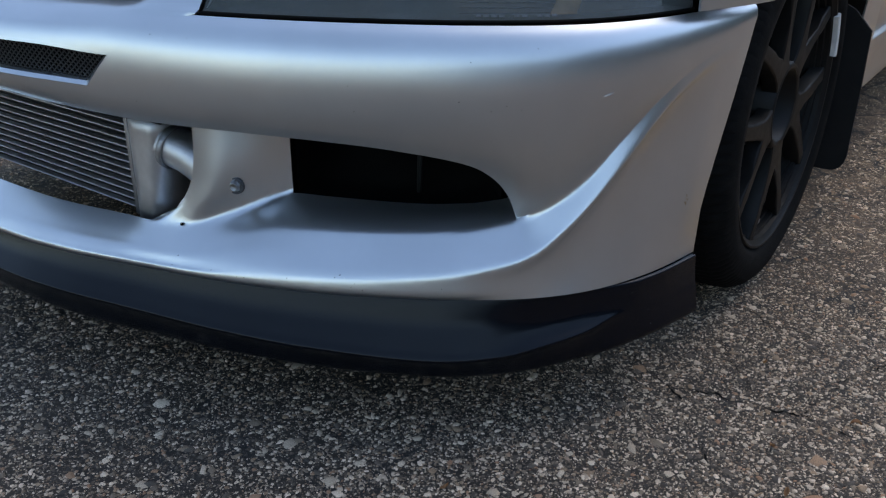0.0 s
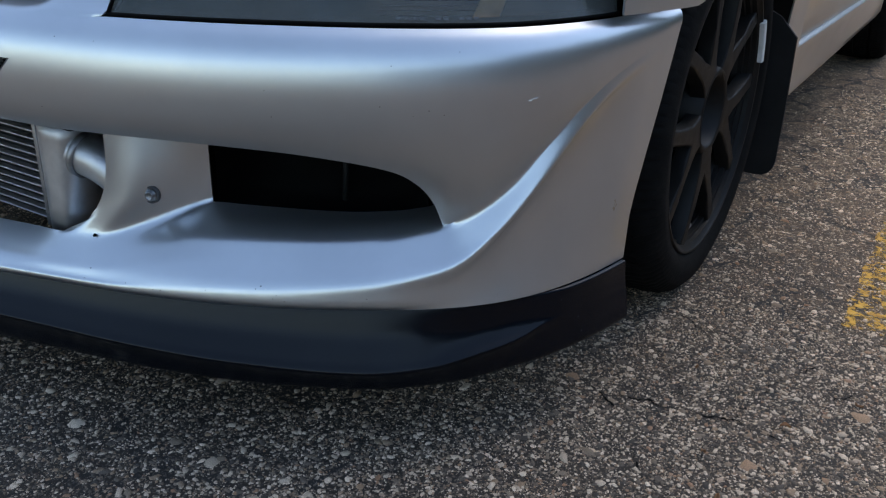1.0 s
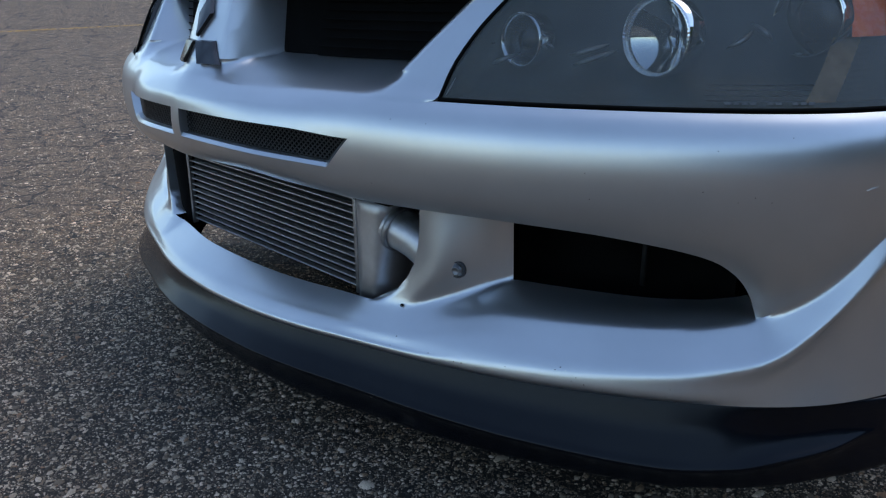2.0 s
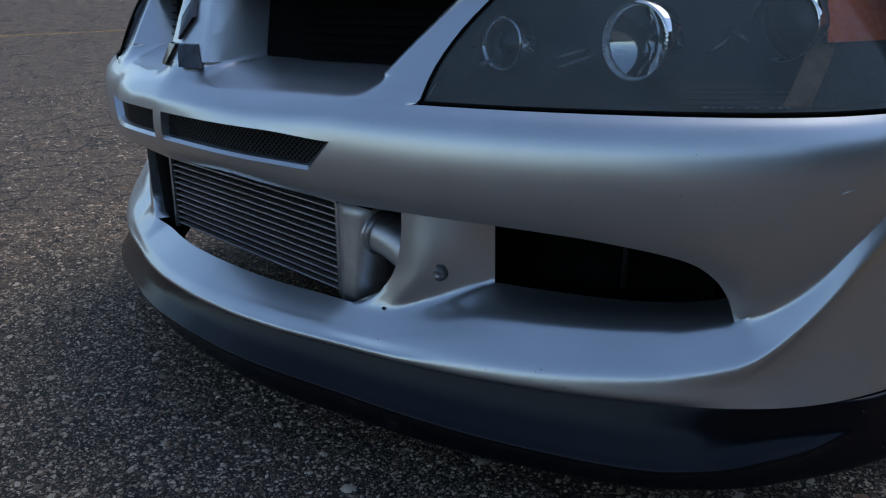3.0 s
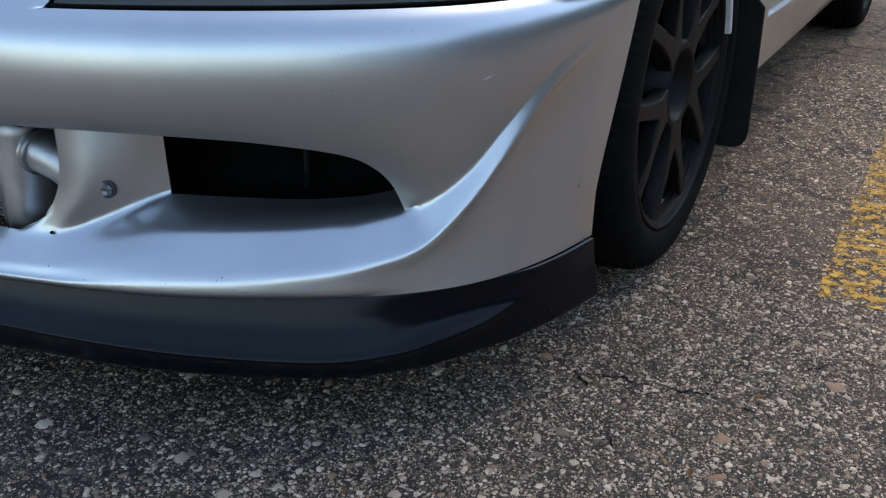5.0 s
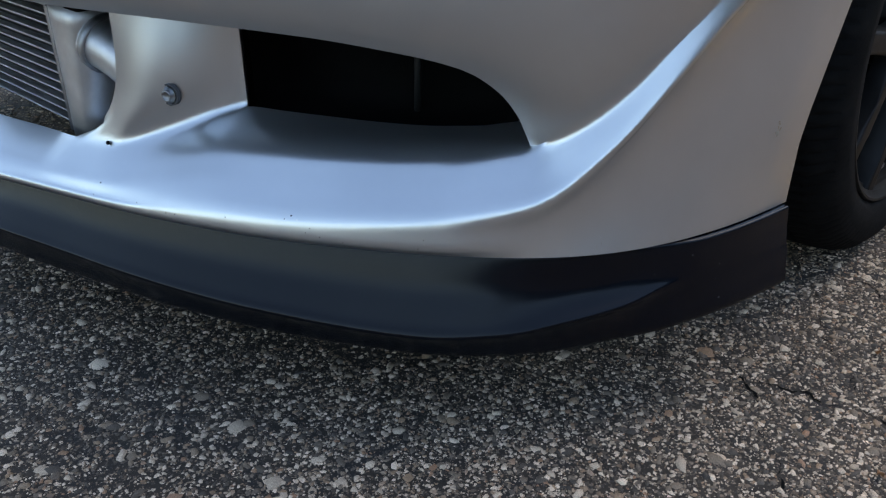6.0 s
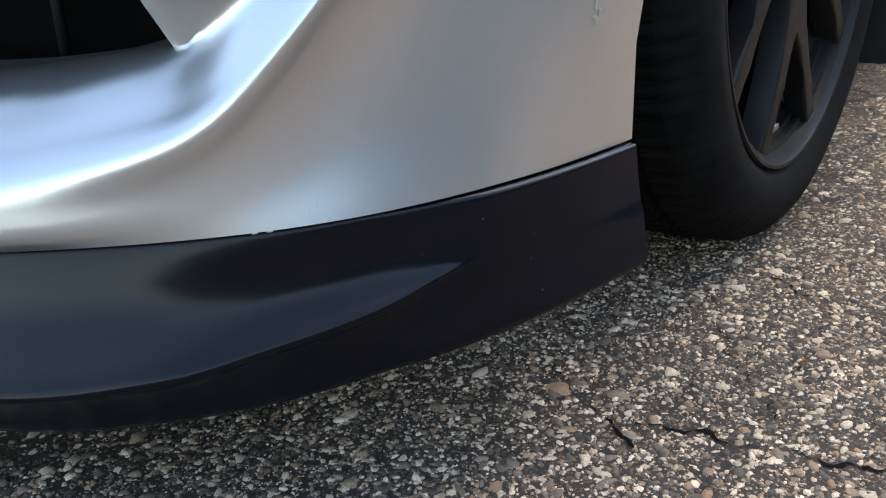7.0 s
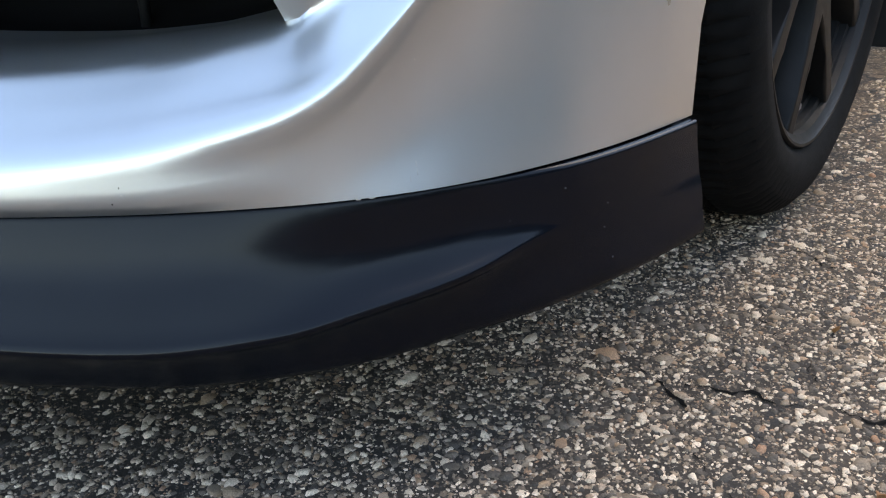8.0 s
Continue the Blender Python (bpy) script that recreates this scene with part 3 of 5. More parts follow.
def chin_points(s):
    """The chin's profile; beyond the ducts the part behind the skin's edge is straight."""
    rows = lower_rows(s)
    flat = loft(rows[:-1], CHIN_STEPS[:-1]) + [(blend(rows[-2][0], rows[-1][0], k / 6), blend(rows[-2][1], rows[-1][1], k / 6)) for k in range(1, 7)]
    t = min(max((abs(s) - .70) / .092, 0), 1)
    t = t * t * (3 - 2 * t)
    return [(blend(a[0], b[0], t), blend(a[1], b[1], t)) for a, b in zip(loft(rows, CHIN_STEPS), flat)]


def loft(rows, counts):
    """Points along the smooth profile; the count of steps in each stretch."""
    p = np.array(rows, float)
    h = np.maximum(np.hypot(*np.diff(p, axis=0).T), 1e-5)
    v = np.diff(p, axis=0) / h[:, None]
    m = np.empty_like(p)
    m[0], m[-1] = v[0], v[-1]
    m[1:-1] = (v[:-1] * h[1:, None] + v[1:] * h[:-1, None]) / (h[1:] + h[:-1])[:, None]
    out = []
    for i, n in enumerate(counts):
        for k in range(n):
            t = k / n
            q = (1 + 2 * t) * (1 - t) ** 2 * p[i] + t * (1 - t) ** 2 * h[i] * m[i] + t * t * (3 - 2 * t) * p[i + 1] + t * t * (t - 1) * h[i] * m[i + 1]
            out.append((float(q[0]), float(q[1])))
    out.append(tuple(rows[-1]))
    return out


def bumper_columns():
    half = sorted(set([round(v, 4) for v in np.linspace(0, 1.09, 110)] + [round(.745 + .01 * k, 4) for k in range(5)] + [round(.005 + .01 * k, 4) for k in range(41)] + [.011, SLOT_END, .300, .412, .484, .792]))
    half = [v for i, v in enumerate(half) if v in (0, .011, SLOT_END, .300, .412, .484, .792, 1.09) or all(abs(v - k) > .0035 for k in (.011, SLOT_END, .300, .412, .484, .792))]
    return [-v for v in half[:0:-1]] + half


STRIP_IN = keyed((.519, .318), (.545, .352), (.577, .381), (.608, .410), (.66, .458))
STRIP_OUT = keyed((.519, .412), (.521, .417), (.554, .427), (.597, .452), (.66, .500))


def soft_max(k, *values):
    top = max(values)
    return top + k * math.log(sum(math.exp((v - top) / k) for v in values))


def nose_depth(a, z):
    """How far the nose skin stands out at a from the middle and height z: grille floor, prow and side strips run into one another."""
    floor = keyed((.512, TOP_D(a) + .004), (.519, TOP_D(a)), (.5247, TOP_D(a) - .014), (.540, TOP_D(a) - .05), (.552, -.10), (.60, -.24))(z)
    ridge = .012 - .53 * (z - .519)
    half = blend(.066, .050, min(1, (z - .514) / .126))
    face = blend(-.010, -.049, (z - .514) / .126)
    round_a = math.sqrt(a * a + .004 ** 2) - .004
    prow = -soft_max(.009, -(ridge - round_a * (ridge - face) / half), -(face - (a - half) * 4.4))
    front = nose_d(z) - .003 * (1 - math.exp(-max(0, z - .519) / .01))
    strip = -soft_max(.007, -front, -(front + .004 - (STRIP_IN(z) - a) * 2.6))
    full = soft_max(.0075, floor, prow, strip) - .002
    t = min(1, max(0, (z - .519) / .008))
    return blend(TOP_D(a), full, t * t * (3 - 2 * t))


def make_bumper(car):
    cols = bumper_columns()
    bm = bmesh.new()
    counts = [4, 4, 6, 6, 4, 4, 3]
    first, last = sum(counts[:3]), sum(counts[:4])

    def warp(s):
        pts = loft(upper_rows(s), counts)
        lean = max(0.0, 1 - abs(abs(s) - SLOT_END) / 0.09)
        if lean:
            pts2 = []
            for i in range(len(pts)):
                t = min(max((i - first) / (last - first), 0), 1) - 0.5
                q = abs(s) + 0.034 * t * lean
                pts2.append((q, *loft(upper_rows(q), counts)[i]))
            return [around(math.copysign(q, s), d, z) for q, d, z in pts2]
        return [around(stretch(s, z), d, z) for d, z in pts]

    rows = [warp(s) for s in cols]
    vs = [[bm.verts.new(p) for p in r] for r in rows]
    # edges turned in: over the openings and along the wheel arches
    lip_in = [bm.verts.new(around(s, EDGE_D(abs(s)) - .005, EDGE_Z(abs(s)) + .002)) for s in cols]
    for i in range(len(cols) - 1):
        if max(abs(cols[i]), abs(cols[i + 1])) < .7925:
            bm.faces.new((vs[i][0], vs[i + 1][0], lip_in[i + 1], lip_in[i]))
    for i in (0, len(cols) - 1):
        turned = [bm.verts.new(v.co + Vector((-math.copysign(.014, v.co.x), .002, 0))) for v in vs[i]]
        for j in range(len(turned) - 1):
            bm.faces.new((vs[i][j], vs[i][j + 1], turned[j + 1], turned[j]))
    hole = {}
    for i in range(len(cols) - 1):
        mid = abs(cols[i] + cols[i + 1]) / 2
        for j in range(len(rows[0]) - 1):
            if first <= j < last and .011 < mid < SLOT_END:
                for k in ((i, j), (i + 1, j), (i + 1, j + 1), (i, j + 1)):
                    hole[k] = True
                continue
            bm.faces.new((vs[i][j], vs[i + 1][j], vs[i + 1][j + 1], vs[i][j + 1]))
    # returns inside the two slots
    inner, rolled = {}, {}

    def roll(k):
        if k not in rolled:
            i, j = k
            s = cols[i]
            out = around(s, 0.03, 0) - around(s, 0, 0)
            end = (around(s, 0, 0) - around(s - math.copysign(.0035, s), 0, 0)) if abs(s) == SLOT_END else Vector()
            rolled[k] = bm.verts.new(vs[i][j].co - out * 0.13 - end + Vector((0, 0, 0.0045 if j == first else -0.001 if j == last else 0)))
        return rolled[k]

    def back(k):
        if k not in inner:
            i, j = k
            s = cols[i]
            out = around(s, 0.03, 0) - around(s, 0, 0)
            end = (around(s, 0, 0) - around(s - math.copysign(.011, s), 0, 0)) if abs(s) == SLOT_END else Vector()
            inner[k] = bm.verts.new(vs[i][j].co - out * 0.42 - end + Vector((0, 0, 0.0055 if j == first else -0.002 if j == last else 0)))
        return inner[k]

    for i in range(len(cols) - 1):
        mid = abs(cols[i] + cols[i + 1]) / 2
        if .011 < mid < SLOT_END:
            for j in (first, last):
                bm.faces.new((vs[i][j], vs[i + 1][j], roll((i + 1, j)), roll((i, j))))
                bm.faces.new((roll((i, j)), roll((i + 1, j)), back((i + 1, j)), back((i, j))))
    for i, s in enumerate(cols):
        if abs(s) in (.011, SLOT_END):
            for j in range(first, last):
                bm.faces.new((vs[i][j], vs[i][j + 1], roll((i, j + 1)), roll((i, j))))
                bm.faces.new((roll((i, j)), roll((i, j + 1)), back((i, j + 1)), back((i, j))))
    # the nose above: grille floor, prow and the strips beside the headlamps
    heights = [.519 + .043 * (k / 22) ** 1.15 for k in range(1, 23)] + [.562 + .09 * k / 14 for k in range(1, 15)]
    table = []
    for i, s in enumerate(cols):
        if abs(s) > .4121:
            continue
        q = abs(s) + .017 * max(0.0, 1 - abs(abs(s) - SLOT_END) / 0.09)
        col = [vs[i][-1]]
        for z in heights:
            a = q if q < .25 else .25 + (q - .25) * (STRIP_OUT(z) - .25) / (.412 - .25)
            col.append(bm.verts.new(around(math.copysign(a, s), nose_depth(a, z), z)))
        table.append(col)
    for end in (0, -1):
        edge = [bm.verts.new(v.co + (around(math.copysign(.415, v.co.x), -.013, 0) - around(math.copysign(.412, v.co.x), 0, 0))) for v in table[end]]
        table.insert(0, edge) if end == 0 else table.append(edge)
    for a, b in zip(table, table[1:]):
        for j in range(len(heights)):
            bm.faces.new((a[j], b[j], b[j + 1], a[j + 1]))
    # chin
    lv = [[bm.verts.new(around(stretch(s, z), d, z)) for d, z in chin_points(s)] for s in cols]
    top = sum(CHIN_STEPS[:-1])
    for i in range(len(cols) - 1):
        inside = max(abs(cols[i]), abs(cols[i + 1])) < .803
        for j in range(len(lv[0]) - 1 if inside else top):
            bm.faces.new((lv[i][j], lv[i + 1][j], lv[i + 1][j + 1], lv[i][j + 1]))
    for col in (lv[0][:top + 1], lv[-1][:top + 1]):
        turned = [bm.verts.new(v.co + Vector((-math.copysign(.014, v.co.x), .002, 0))) for v in col]
        for j in range(len(turned) - 1):
            bm.faces.new((col[j], col[j + 1], turned[j + 1], turned[j]))
    # pillars between the middle opening and the side ducts
    left_s = keyed((0, .300), (.14, .3322), (.30, .3545), (.52, .3685), (.8, .375), (1, .376))
    left_d = keyed((0, -.036), (.5, -.040), (1, -.040))
    left_z = keyed((0, .2505), (.14, .268), (.30, .29), (.52, .32), (.8, .358), (1, .396))
    for side in (1, -1):
        table = []
        n = 14
        for s0 in [c for c in cols if .2999 <= c <= .4841]:
            p = (s0 - .300) / .184
            bot = (s0, SHELF_D(s0), SHELF_Z(s0))
            col = []
            for b in range(n + 1):
                q = b / n
                L = (left_s(q), left_d(q), left_z(q))
                R = (blend(.484, .481, q), blend(-.094, -.099, q), blend(.289, .392, q))
                top = (blend(.376, .481, p), blend(-.040, -.099, p) + .01 * p * (1 - p), blend(.396, .392, p))
                c00, c10, c01, c11 = (.300, -.036, .2505), (.484, -.094, .289), (.376, -.040, .396), (.481, -.099, .392)
                pt = [(1 - p) * L[k] + p * R[k] + (1 - q) * bot[k] + q * top[k] - ((1 - p) * (1 - q) * c00[k] + p * (1 - q) * c10[k] + (1 - p) * q * c01[k] + p * q * c11[k]) for k in range(3)]
                pt[1] += .05 * p * (1 - p) * q * (1 - q)
                col.append(around(side * pt[0], pt[1], pt[2]))
            table.append(col)
        # turned-in edges of the panel
        edge_l = [around(side * (left_s(b / n) + .004), left_d(b / n) - .05, left_z(b / n)) for b in range(n + 1)]
        edge_r = [around(side * blend(.480, .477, b / n), blend(-.094, -.099, b / n) - .010, blend(.289, .392, b / n)) for b in range(n + 1)]
        grid(bm, [edge_l] + table + [edge_r])
    bmesh.ops.delete(bm, geom=[v for v in bm.verts if not v.link_faces], context="VERTS")
    bmesh.ops.remove_doubles(bm, verts=bm.verts[:], dist=0.0006)
    # soft fillets: where the pillars meet the shelf, beyond the ducts' outer ends, and on the brow before them
    for reach, times, places in (
            (.022, 8, [(c, SHELF_D(c), SHELF_Z(c)) for c in cols if .2999 <= c <= .452]),
            (.011, 6, [(c, EDGE_D(c), EDGE_Z(c)) for c in cols if .806 < c < .90]),
            (.016, 6, [(c, *lower_rows(c)[6]) for c in cols if .725 < c < .786])):
        foot = np.array([around(k * c, d, z) for c, d, z in places for k in (1, -1)])
        near = [v for v in bm.verts if not v.is_boundary and .19 < v.co.z < .42 and float(np.linalg.norm(foot - np.array(v.co), axis=1).min()) < reach]
        for k in range(times):
            bmesh.ops.smooth_vert(bm, verts=near, factor=.5, use_axis_x=True, use_axis_y=True, use_axis_z=True)
    # the roll-over eases into the nose
    near = [v for v in bm.verts if not v.is_boundary and .504 < v.co.z < .548 and abs(v.co.x) < .396]
    for k in range(30):
        bmesh.ops.smooth_vert(bm, verts=near, factor=.5, use_axis_x=False, use_axis_y=True, use_axis_z=True)
    bumper = part("front_bumper", bm, PAINT, car, "dusty silver metallic bumper skin with stone chips")
    me = bumper.data
    me.set_sharp_from_angle(angle=radians(32))
    bm = bmesh.new()
    bm.from_mesh(me)
    fold = [e.calc_face_angle(3.0) for e in bm.edges]
    bm.free()
    for e in me.edges:
        mid = (me.vertices[e.vertices[0]].co + me.vertices[e.vertices[1]].co) / 2
        if .2 < mid.z < .33 and .24 < abs(mid.x) < .45 and fold[e.index] < radians(75):
            e.use_edge_sharp = False
        if abs(mid.x) > .752 and mid.z < .515 and fold[e.index] < radians(70):
            e.use_edge_sharp = False
    return bumper


# ---- the black lip under it ----
LIP_CREASE = keyed((0, .156), (.2, .151), (.4, .142), (.55, .134), (.7, .126), (.77, .129), (.82, .138), (.887, .148), (.934, .158), (1.0, .162), (1.09, .162))
LIP_OUT = keyed((0, .020), (.3, .020), (.55, .0225), (.7, .023), (.77, .018), (.85, .010), (.93, .0055), (.96, .0065), (1.0, .009), (1.09, .019))
LIP_LEDGE = keyed((0, .0015), (.8, .0025), (.9, .005), (1.0, .006), (1.09, .0065))
LIP_LOW = keyed((0, .098), (.5, .088), (.7, .084), (.76, .087), (.82, .092), (.89, .1), (.96, .109), (1.09, .121))
LIP_IN = keyed((0, -.016), (.75, -.012), (.87, -.010), (.94, .002), (1.0, .010), (1.09, .020))


def make_lip(car):
    bm = bmesh.new()
    rows = []
    for s in np.linspace(-1.09, 1.09, 190):
        a = abs(s)
        fade = min(max((a - .885) / .07, 0), 1)
        cz, cd, bz, bd = LIP_CREASE(a), LIP_OUT(a), LIP_LOW(a), LIP_IN(a)
        led = LIP_LEDGE(a)
        late = min(max((a - .89) / .06, 0), 1)
        cd = blend(cd, blend(led, bd, (.1885 - cz) / (.1885 - bz)), late)
        # a hollow below the ledge that flares out to the crease, and runs out on the flank
        turn = min(max((a - .755) / .08, 0), 1)
        hollow = []
        for f, k, deep in ((.36, .34, .04), (.62, .60, .18), (.86, .85, .60)):
            z = blend(.1885, cz, f)
            hollow.append((blend(blend(-.008, cd, blend(k, deep, turn)), blend(led, bd, (.1885 - z) / (.1885 - bz)), fade), z))
        prof = [(-.02, .1985), (blend(-.010, .001, fade), .1985), (blend(-.0090, led - .0008, fade), .1979), (blend(-.0072, led, fade), .1940), *hollow, (cd, cz), (blend(cd, bd, .30), blend(cz, bz, .16)), (blend(cd, bd, .72), blend(cz, bz, .6)), (bd, bz), (bd - .012, bz - .003), (bd - .07, bz + .004)]
        row = []
        for d, z in loft(prof, [1, 2, 2, 3, 3, 3, 3, 3, 3, 3, 2, 2]):
            q = a if a < .95 else .95 + (a - .95) * (ARCH(z) - .95 - .004) / .14
            row.append(around(math.copysign(q, s), d, z))
        rows.append(row)
    for r, step in ((rows[0], 1), (rows[-1], -1)):
        turned = [p + Vector((-math.copysign(.012, p.x), .001, 0)) for p in r]
        rows.insert(0, turned) if step == 1 else rows.append(turned)
    grid(bm, rows)
    lip = part("front_lip", bm, LIP_PLASTIC, car, "satin black plastic front lip")
    lip.data.set_sharp_from_angle(angle=radians(80))
    make_lip_scuffs(lip)
    # dark gap above the lip: a black strip stands in for its shade
    bm = bmesh.new()
    grid(bm, [[around(s, -.013, .1955), around(s, -.013, .2045)] for s in np.linspace(-1.085, 1.085, 120)])
    part("seam_gap_shade", bm, VOID, car)


def make_lip_scuffs(lip):
    """Small pale nicks along the lip's upper edge and dust flecks on its flank."""
    rng = random.Random(4)
    for k in range(20):
        s = rng.choice((.829, .835, .60, .47, .40)) + rng.uniform(-.012, .012) if k < 14 else rng.uniform(.86, 1.05)
        z = .1972 if k < 14 else rng.uniform(.125, .185)
        d = blend(-.008, LIP_LEDGE(s), min(1, max(0, (s - .87) / .085))) + .0012 if k < 14 else blend(LIP_LEDGE(s), LIP_IN(s), (.1885 - z) / (.1885 - LIP_LOW(s))) + .0012
        w = rng.uniform(.0006, .0020) if k < 14 else rng.uniform(.0002, .0005)
        p = around(s, d, z)
        bm = bmesh.new()
        h = .0003 if k < 14 else w
        box(bm, (-w, -.0003, -h), (w, .0003, h))
        way = around(s + .01, 0, 0) - around(s, 0, 0)
        bmesh.ops.transform(bm, matrix=Matrix.Translation(p) @ pose(0, 0, 0, 0, 0, math.degrees(math.atan2(way.y, way.x))), verts=bm.verts[:])
        part("nick", bm, PALE if k < 14 else HAZE, lip, smooth=False)


# ---- what fills the openings ----
def mesh_panel(bm, corner, n_u, n_v, width):
    """A woven lattice: diagonal wires over corner(u, v)."""
    def strip(p0, p1, lift):
        a, b = Vector(corner(*p0)), Vector(corner(*p1))
        d = (b - a).normalized()
        up = Vector((0, -1, 0))
        w = d.cross(up).normalized() * width
        o = Vector((0, -lift, 0))
        vs = [bm.verts.new(v) for v in (a - w + o, a + w + o, b + w + o, b - w + o)]
        top = [bm.verts.new(v.co + Vector((0, -width * 1.2, 0))) for v in vs]
        bm.faces.new(top)
        for i in range(4):
            bm.faces.new((vs[i], vs[(i + 1) % 4], top[(i + 1) % 4], top[i]))

    step = 1.0 / n_u
    rise = n_v * step
    for k in range(-n_v, n_u):
        u0, u1 = k * step, k * step + rise
        for lift, flip in ((0.0, False), (width, True)):
            a, b, va, vb = u0, u1, 0.0, 1.0
            if a < 0:
                va, a = -a / rise, 0.0
            if b > 1:
                vb, b = 1 - (b - 1) / rise, 1.0
            if b - a > 0.002:
                strip((a, 1 - va) if flip else (a, va), (b, 1 - vb) if flip else (b, vb), lift)


def make_slot_meshes(car):
    for side in (1, -1):
        bm = bmesh.new()
        cells = [[around(side * s, FACE_D(s) - .017, z) for z in (SLOT_LOW(s) - .012, SLOT_HIGH(s) + .012)] for s in np.linspace(.006, .325, 24)]
        grid(bm, cells)
        backing = part("slot_grille", bm, VOID, car, "fine black wire mesh in a narrow slot")
        bm = bmesh.new()
        mesh_panel(bm, lambda u, v: around(side * blend(.008, .32, u), FACE_D(blend(.008, .32, u)) - .0125, blend(SLOT_LOW(blend(.008, .32, u)) - .004, SLOT_HIGH(blend(.008, .32, u)) + .004, v)), 46, 7, .0007)
        part("wire_mesh", bm, WIRE, backing, smooth=False)


def make_intercooler(car):
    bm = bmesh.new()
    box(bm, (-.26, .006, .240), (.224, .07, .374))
    core = part("intercooler", bm, FIN_SHADE, car, "bare aluminium intercooler with horizontal bars over a core painted dark", smooth=False)
    n = 13
    bar = None
    for i in range(n):
        z = .2445 + i * .0104
        if bar is None:
            bm = bmesh.new()
            box(bm, (-.26, -.003, -.0010), (.222, .012, .0010), .0005)
            bar = part("bar", bm, ALLOY, core)
            bar.location.z = z
        else:
            o = bar.copy()
            scene.collection.objects.link(o)
            o.location.z = z
    for sx, x0, x1 in ((1, .222, .285), (-1, -.262, -.315)):
        bm = bmesh.new()
        rows = []
        for i in range(9):
            z = .228 + i * .0185
            w = .042 + .02 * (i / 8)
            rows.append([(x0 + sx * (w * k), -.004 - .006 * math.sin(k * math.pi) if 0 < k < 1 else (.0 if k == 0 else .02), z) for k in (0, .12, .4, .75, .95, 1)] + [(x0 + sx * w, .07, z), (x0, .07, z)])
        vs = grid(bm, rows, closed=True)
        bm.faces.new(vs[0])
        bm.faces.new(vs[-1])
        part("end_tank", bm, ALLOY if sx == 1 else VOID, core)
        bm = bmesh.new()
        box(bm, (min(x0 - .0028 * sx, x0 + .004 * sx), -.006, .236), (max(x0 - .0028 * sx, x0 + .004 * sx), .002, .37), .001)
        part("header_bar", bm, STEEL, core)
    bm = bmesh.new()
    arc = [(.258 + .105 * math.sin(a), .020 + .012 * a, .272 + .066 * math.cos(a)) for a in np.linspace(.0, 1.22, 18)]
    tube(bm, arc, .0275, 20)
    part("charge_pipe", bm, ALLOY, core, "polished aluminium elbow pipe")
    bm = bmesh.new()
    lathe(bm, [(-.004, .027), (-.004, .031), (.004, .031), (.004, .027)], 24)
    bmesh.ops.transform(bm, matrix=pose(.283, .023, .336, 0, 14, 6), verts=bm.verts[:])
    part("hose_clamp", bm, STEEL, core)
    # dark stiffener over the core
    bm = bmesh.new()
    box(bm, (-.30, -.008, .374), (.30, .12, .392), .003)
    part("bumper_beam", bm, VOID, car)


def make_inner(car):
    """Inner structure behind the openings, its deep shade painted in as near-black."""
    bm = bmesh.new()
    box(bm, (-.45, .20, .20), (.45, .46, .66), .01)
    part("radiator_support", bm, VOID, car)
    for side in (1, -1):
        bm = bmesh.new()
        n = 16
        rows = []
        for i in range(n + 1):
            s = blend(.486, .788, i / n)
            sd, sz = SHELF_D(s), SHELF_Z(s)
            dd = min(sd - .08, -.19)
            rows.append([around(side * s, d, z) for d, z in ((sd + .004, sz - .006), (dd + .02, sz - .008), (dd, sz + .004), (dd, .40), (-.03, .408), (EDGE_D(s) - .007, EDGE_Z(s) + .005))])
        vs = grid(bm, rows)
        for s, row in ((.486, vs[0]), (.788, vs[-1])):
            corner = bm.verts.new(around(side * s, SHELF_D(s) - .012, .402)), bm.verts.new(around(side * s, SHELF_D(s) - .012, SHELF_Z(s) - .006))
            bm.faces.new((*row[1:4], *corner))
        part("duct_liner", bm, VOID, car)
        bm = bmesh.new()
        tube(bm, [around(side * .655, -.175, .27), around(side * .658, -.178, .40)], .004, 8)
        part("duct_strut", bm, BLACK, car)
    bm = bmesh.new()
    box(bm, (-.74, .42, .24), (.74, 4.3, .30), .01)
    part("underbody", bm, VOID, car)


def skin(s, z, upper):
    """A point of the bumper's outer skin at height z, and the way out from it."""
    rows = loft(upper_rows(s), [4, 4, 6, 6, 4, 4, 3]) if upper else chin_points(s)[:sum(CHIN_STEPS[:-1]) + 1]
    zs, ds = [r[1] for r in rows], [r[0] for r in rows]
    d = float(np.interp(z, zs, ds))
    tilt = float(np.interp(z + .003, zs, ds) - np.interp(z - .003, zs, ds)) / .006
    out = around(s, 1, 0) - around(s, 0, 0)
    return around(stretch(s, z), d, z), (out - Vector((0, 0, tilt))).normalized()


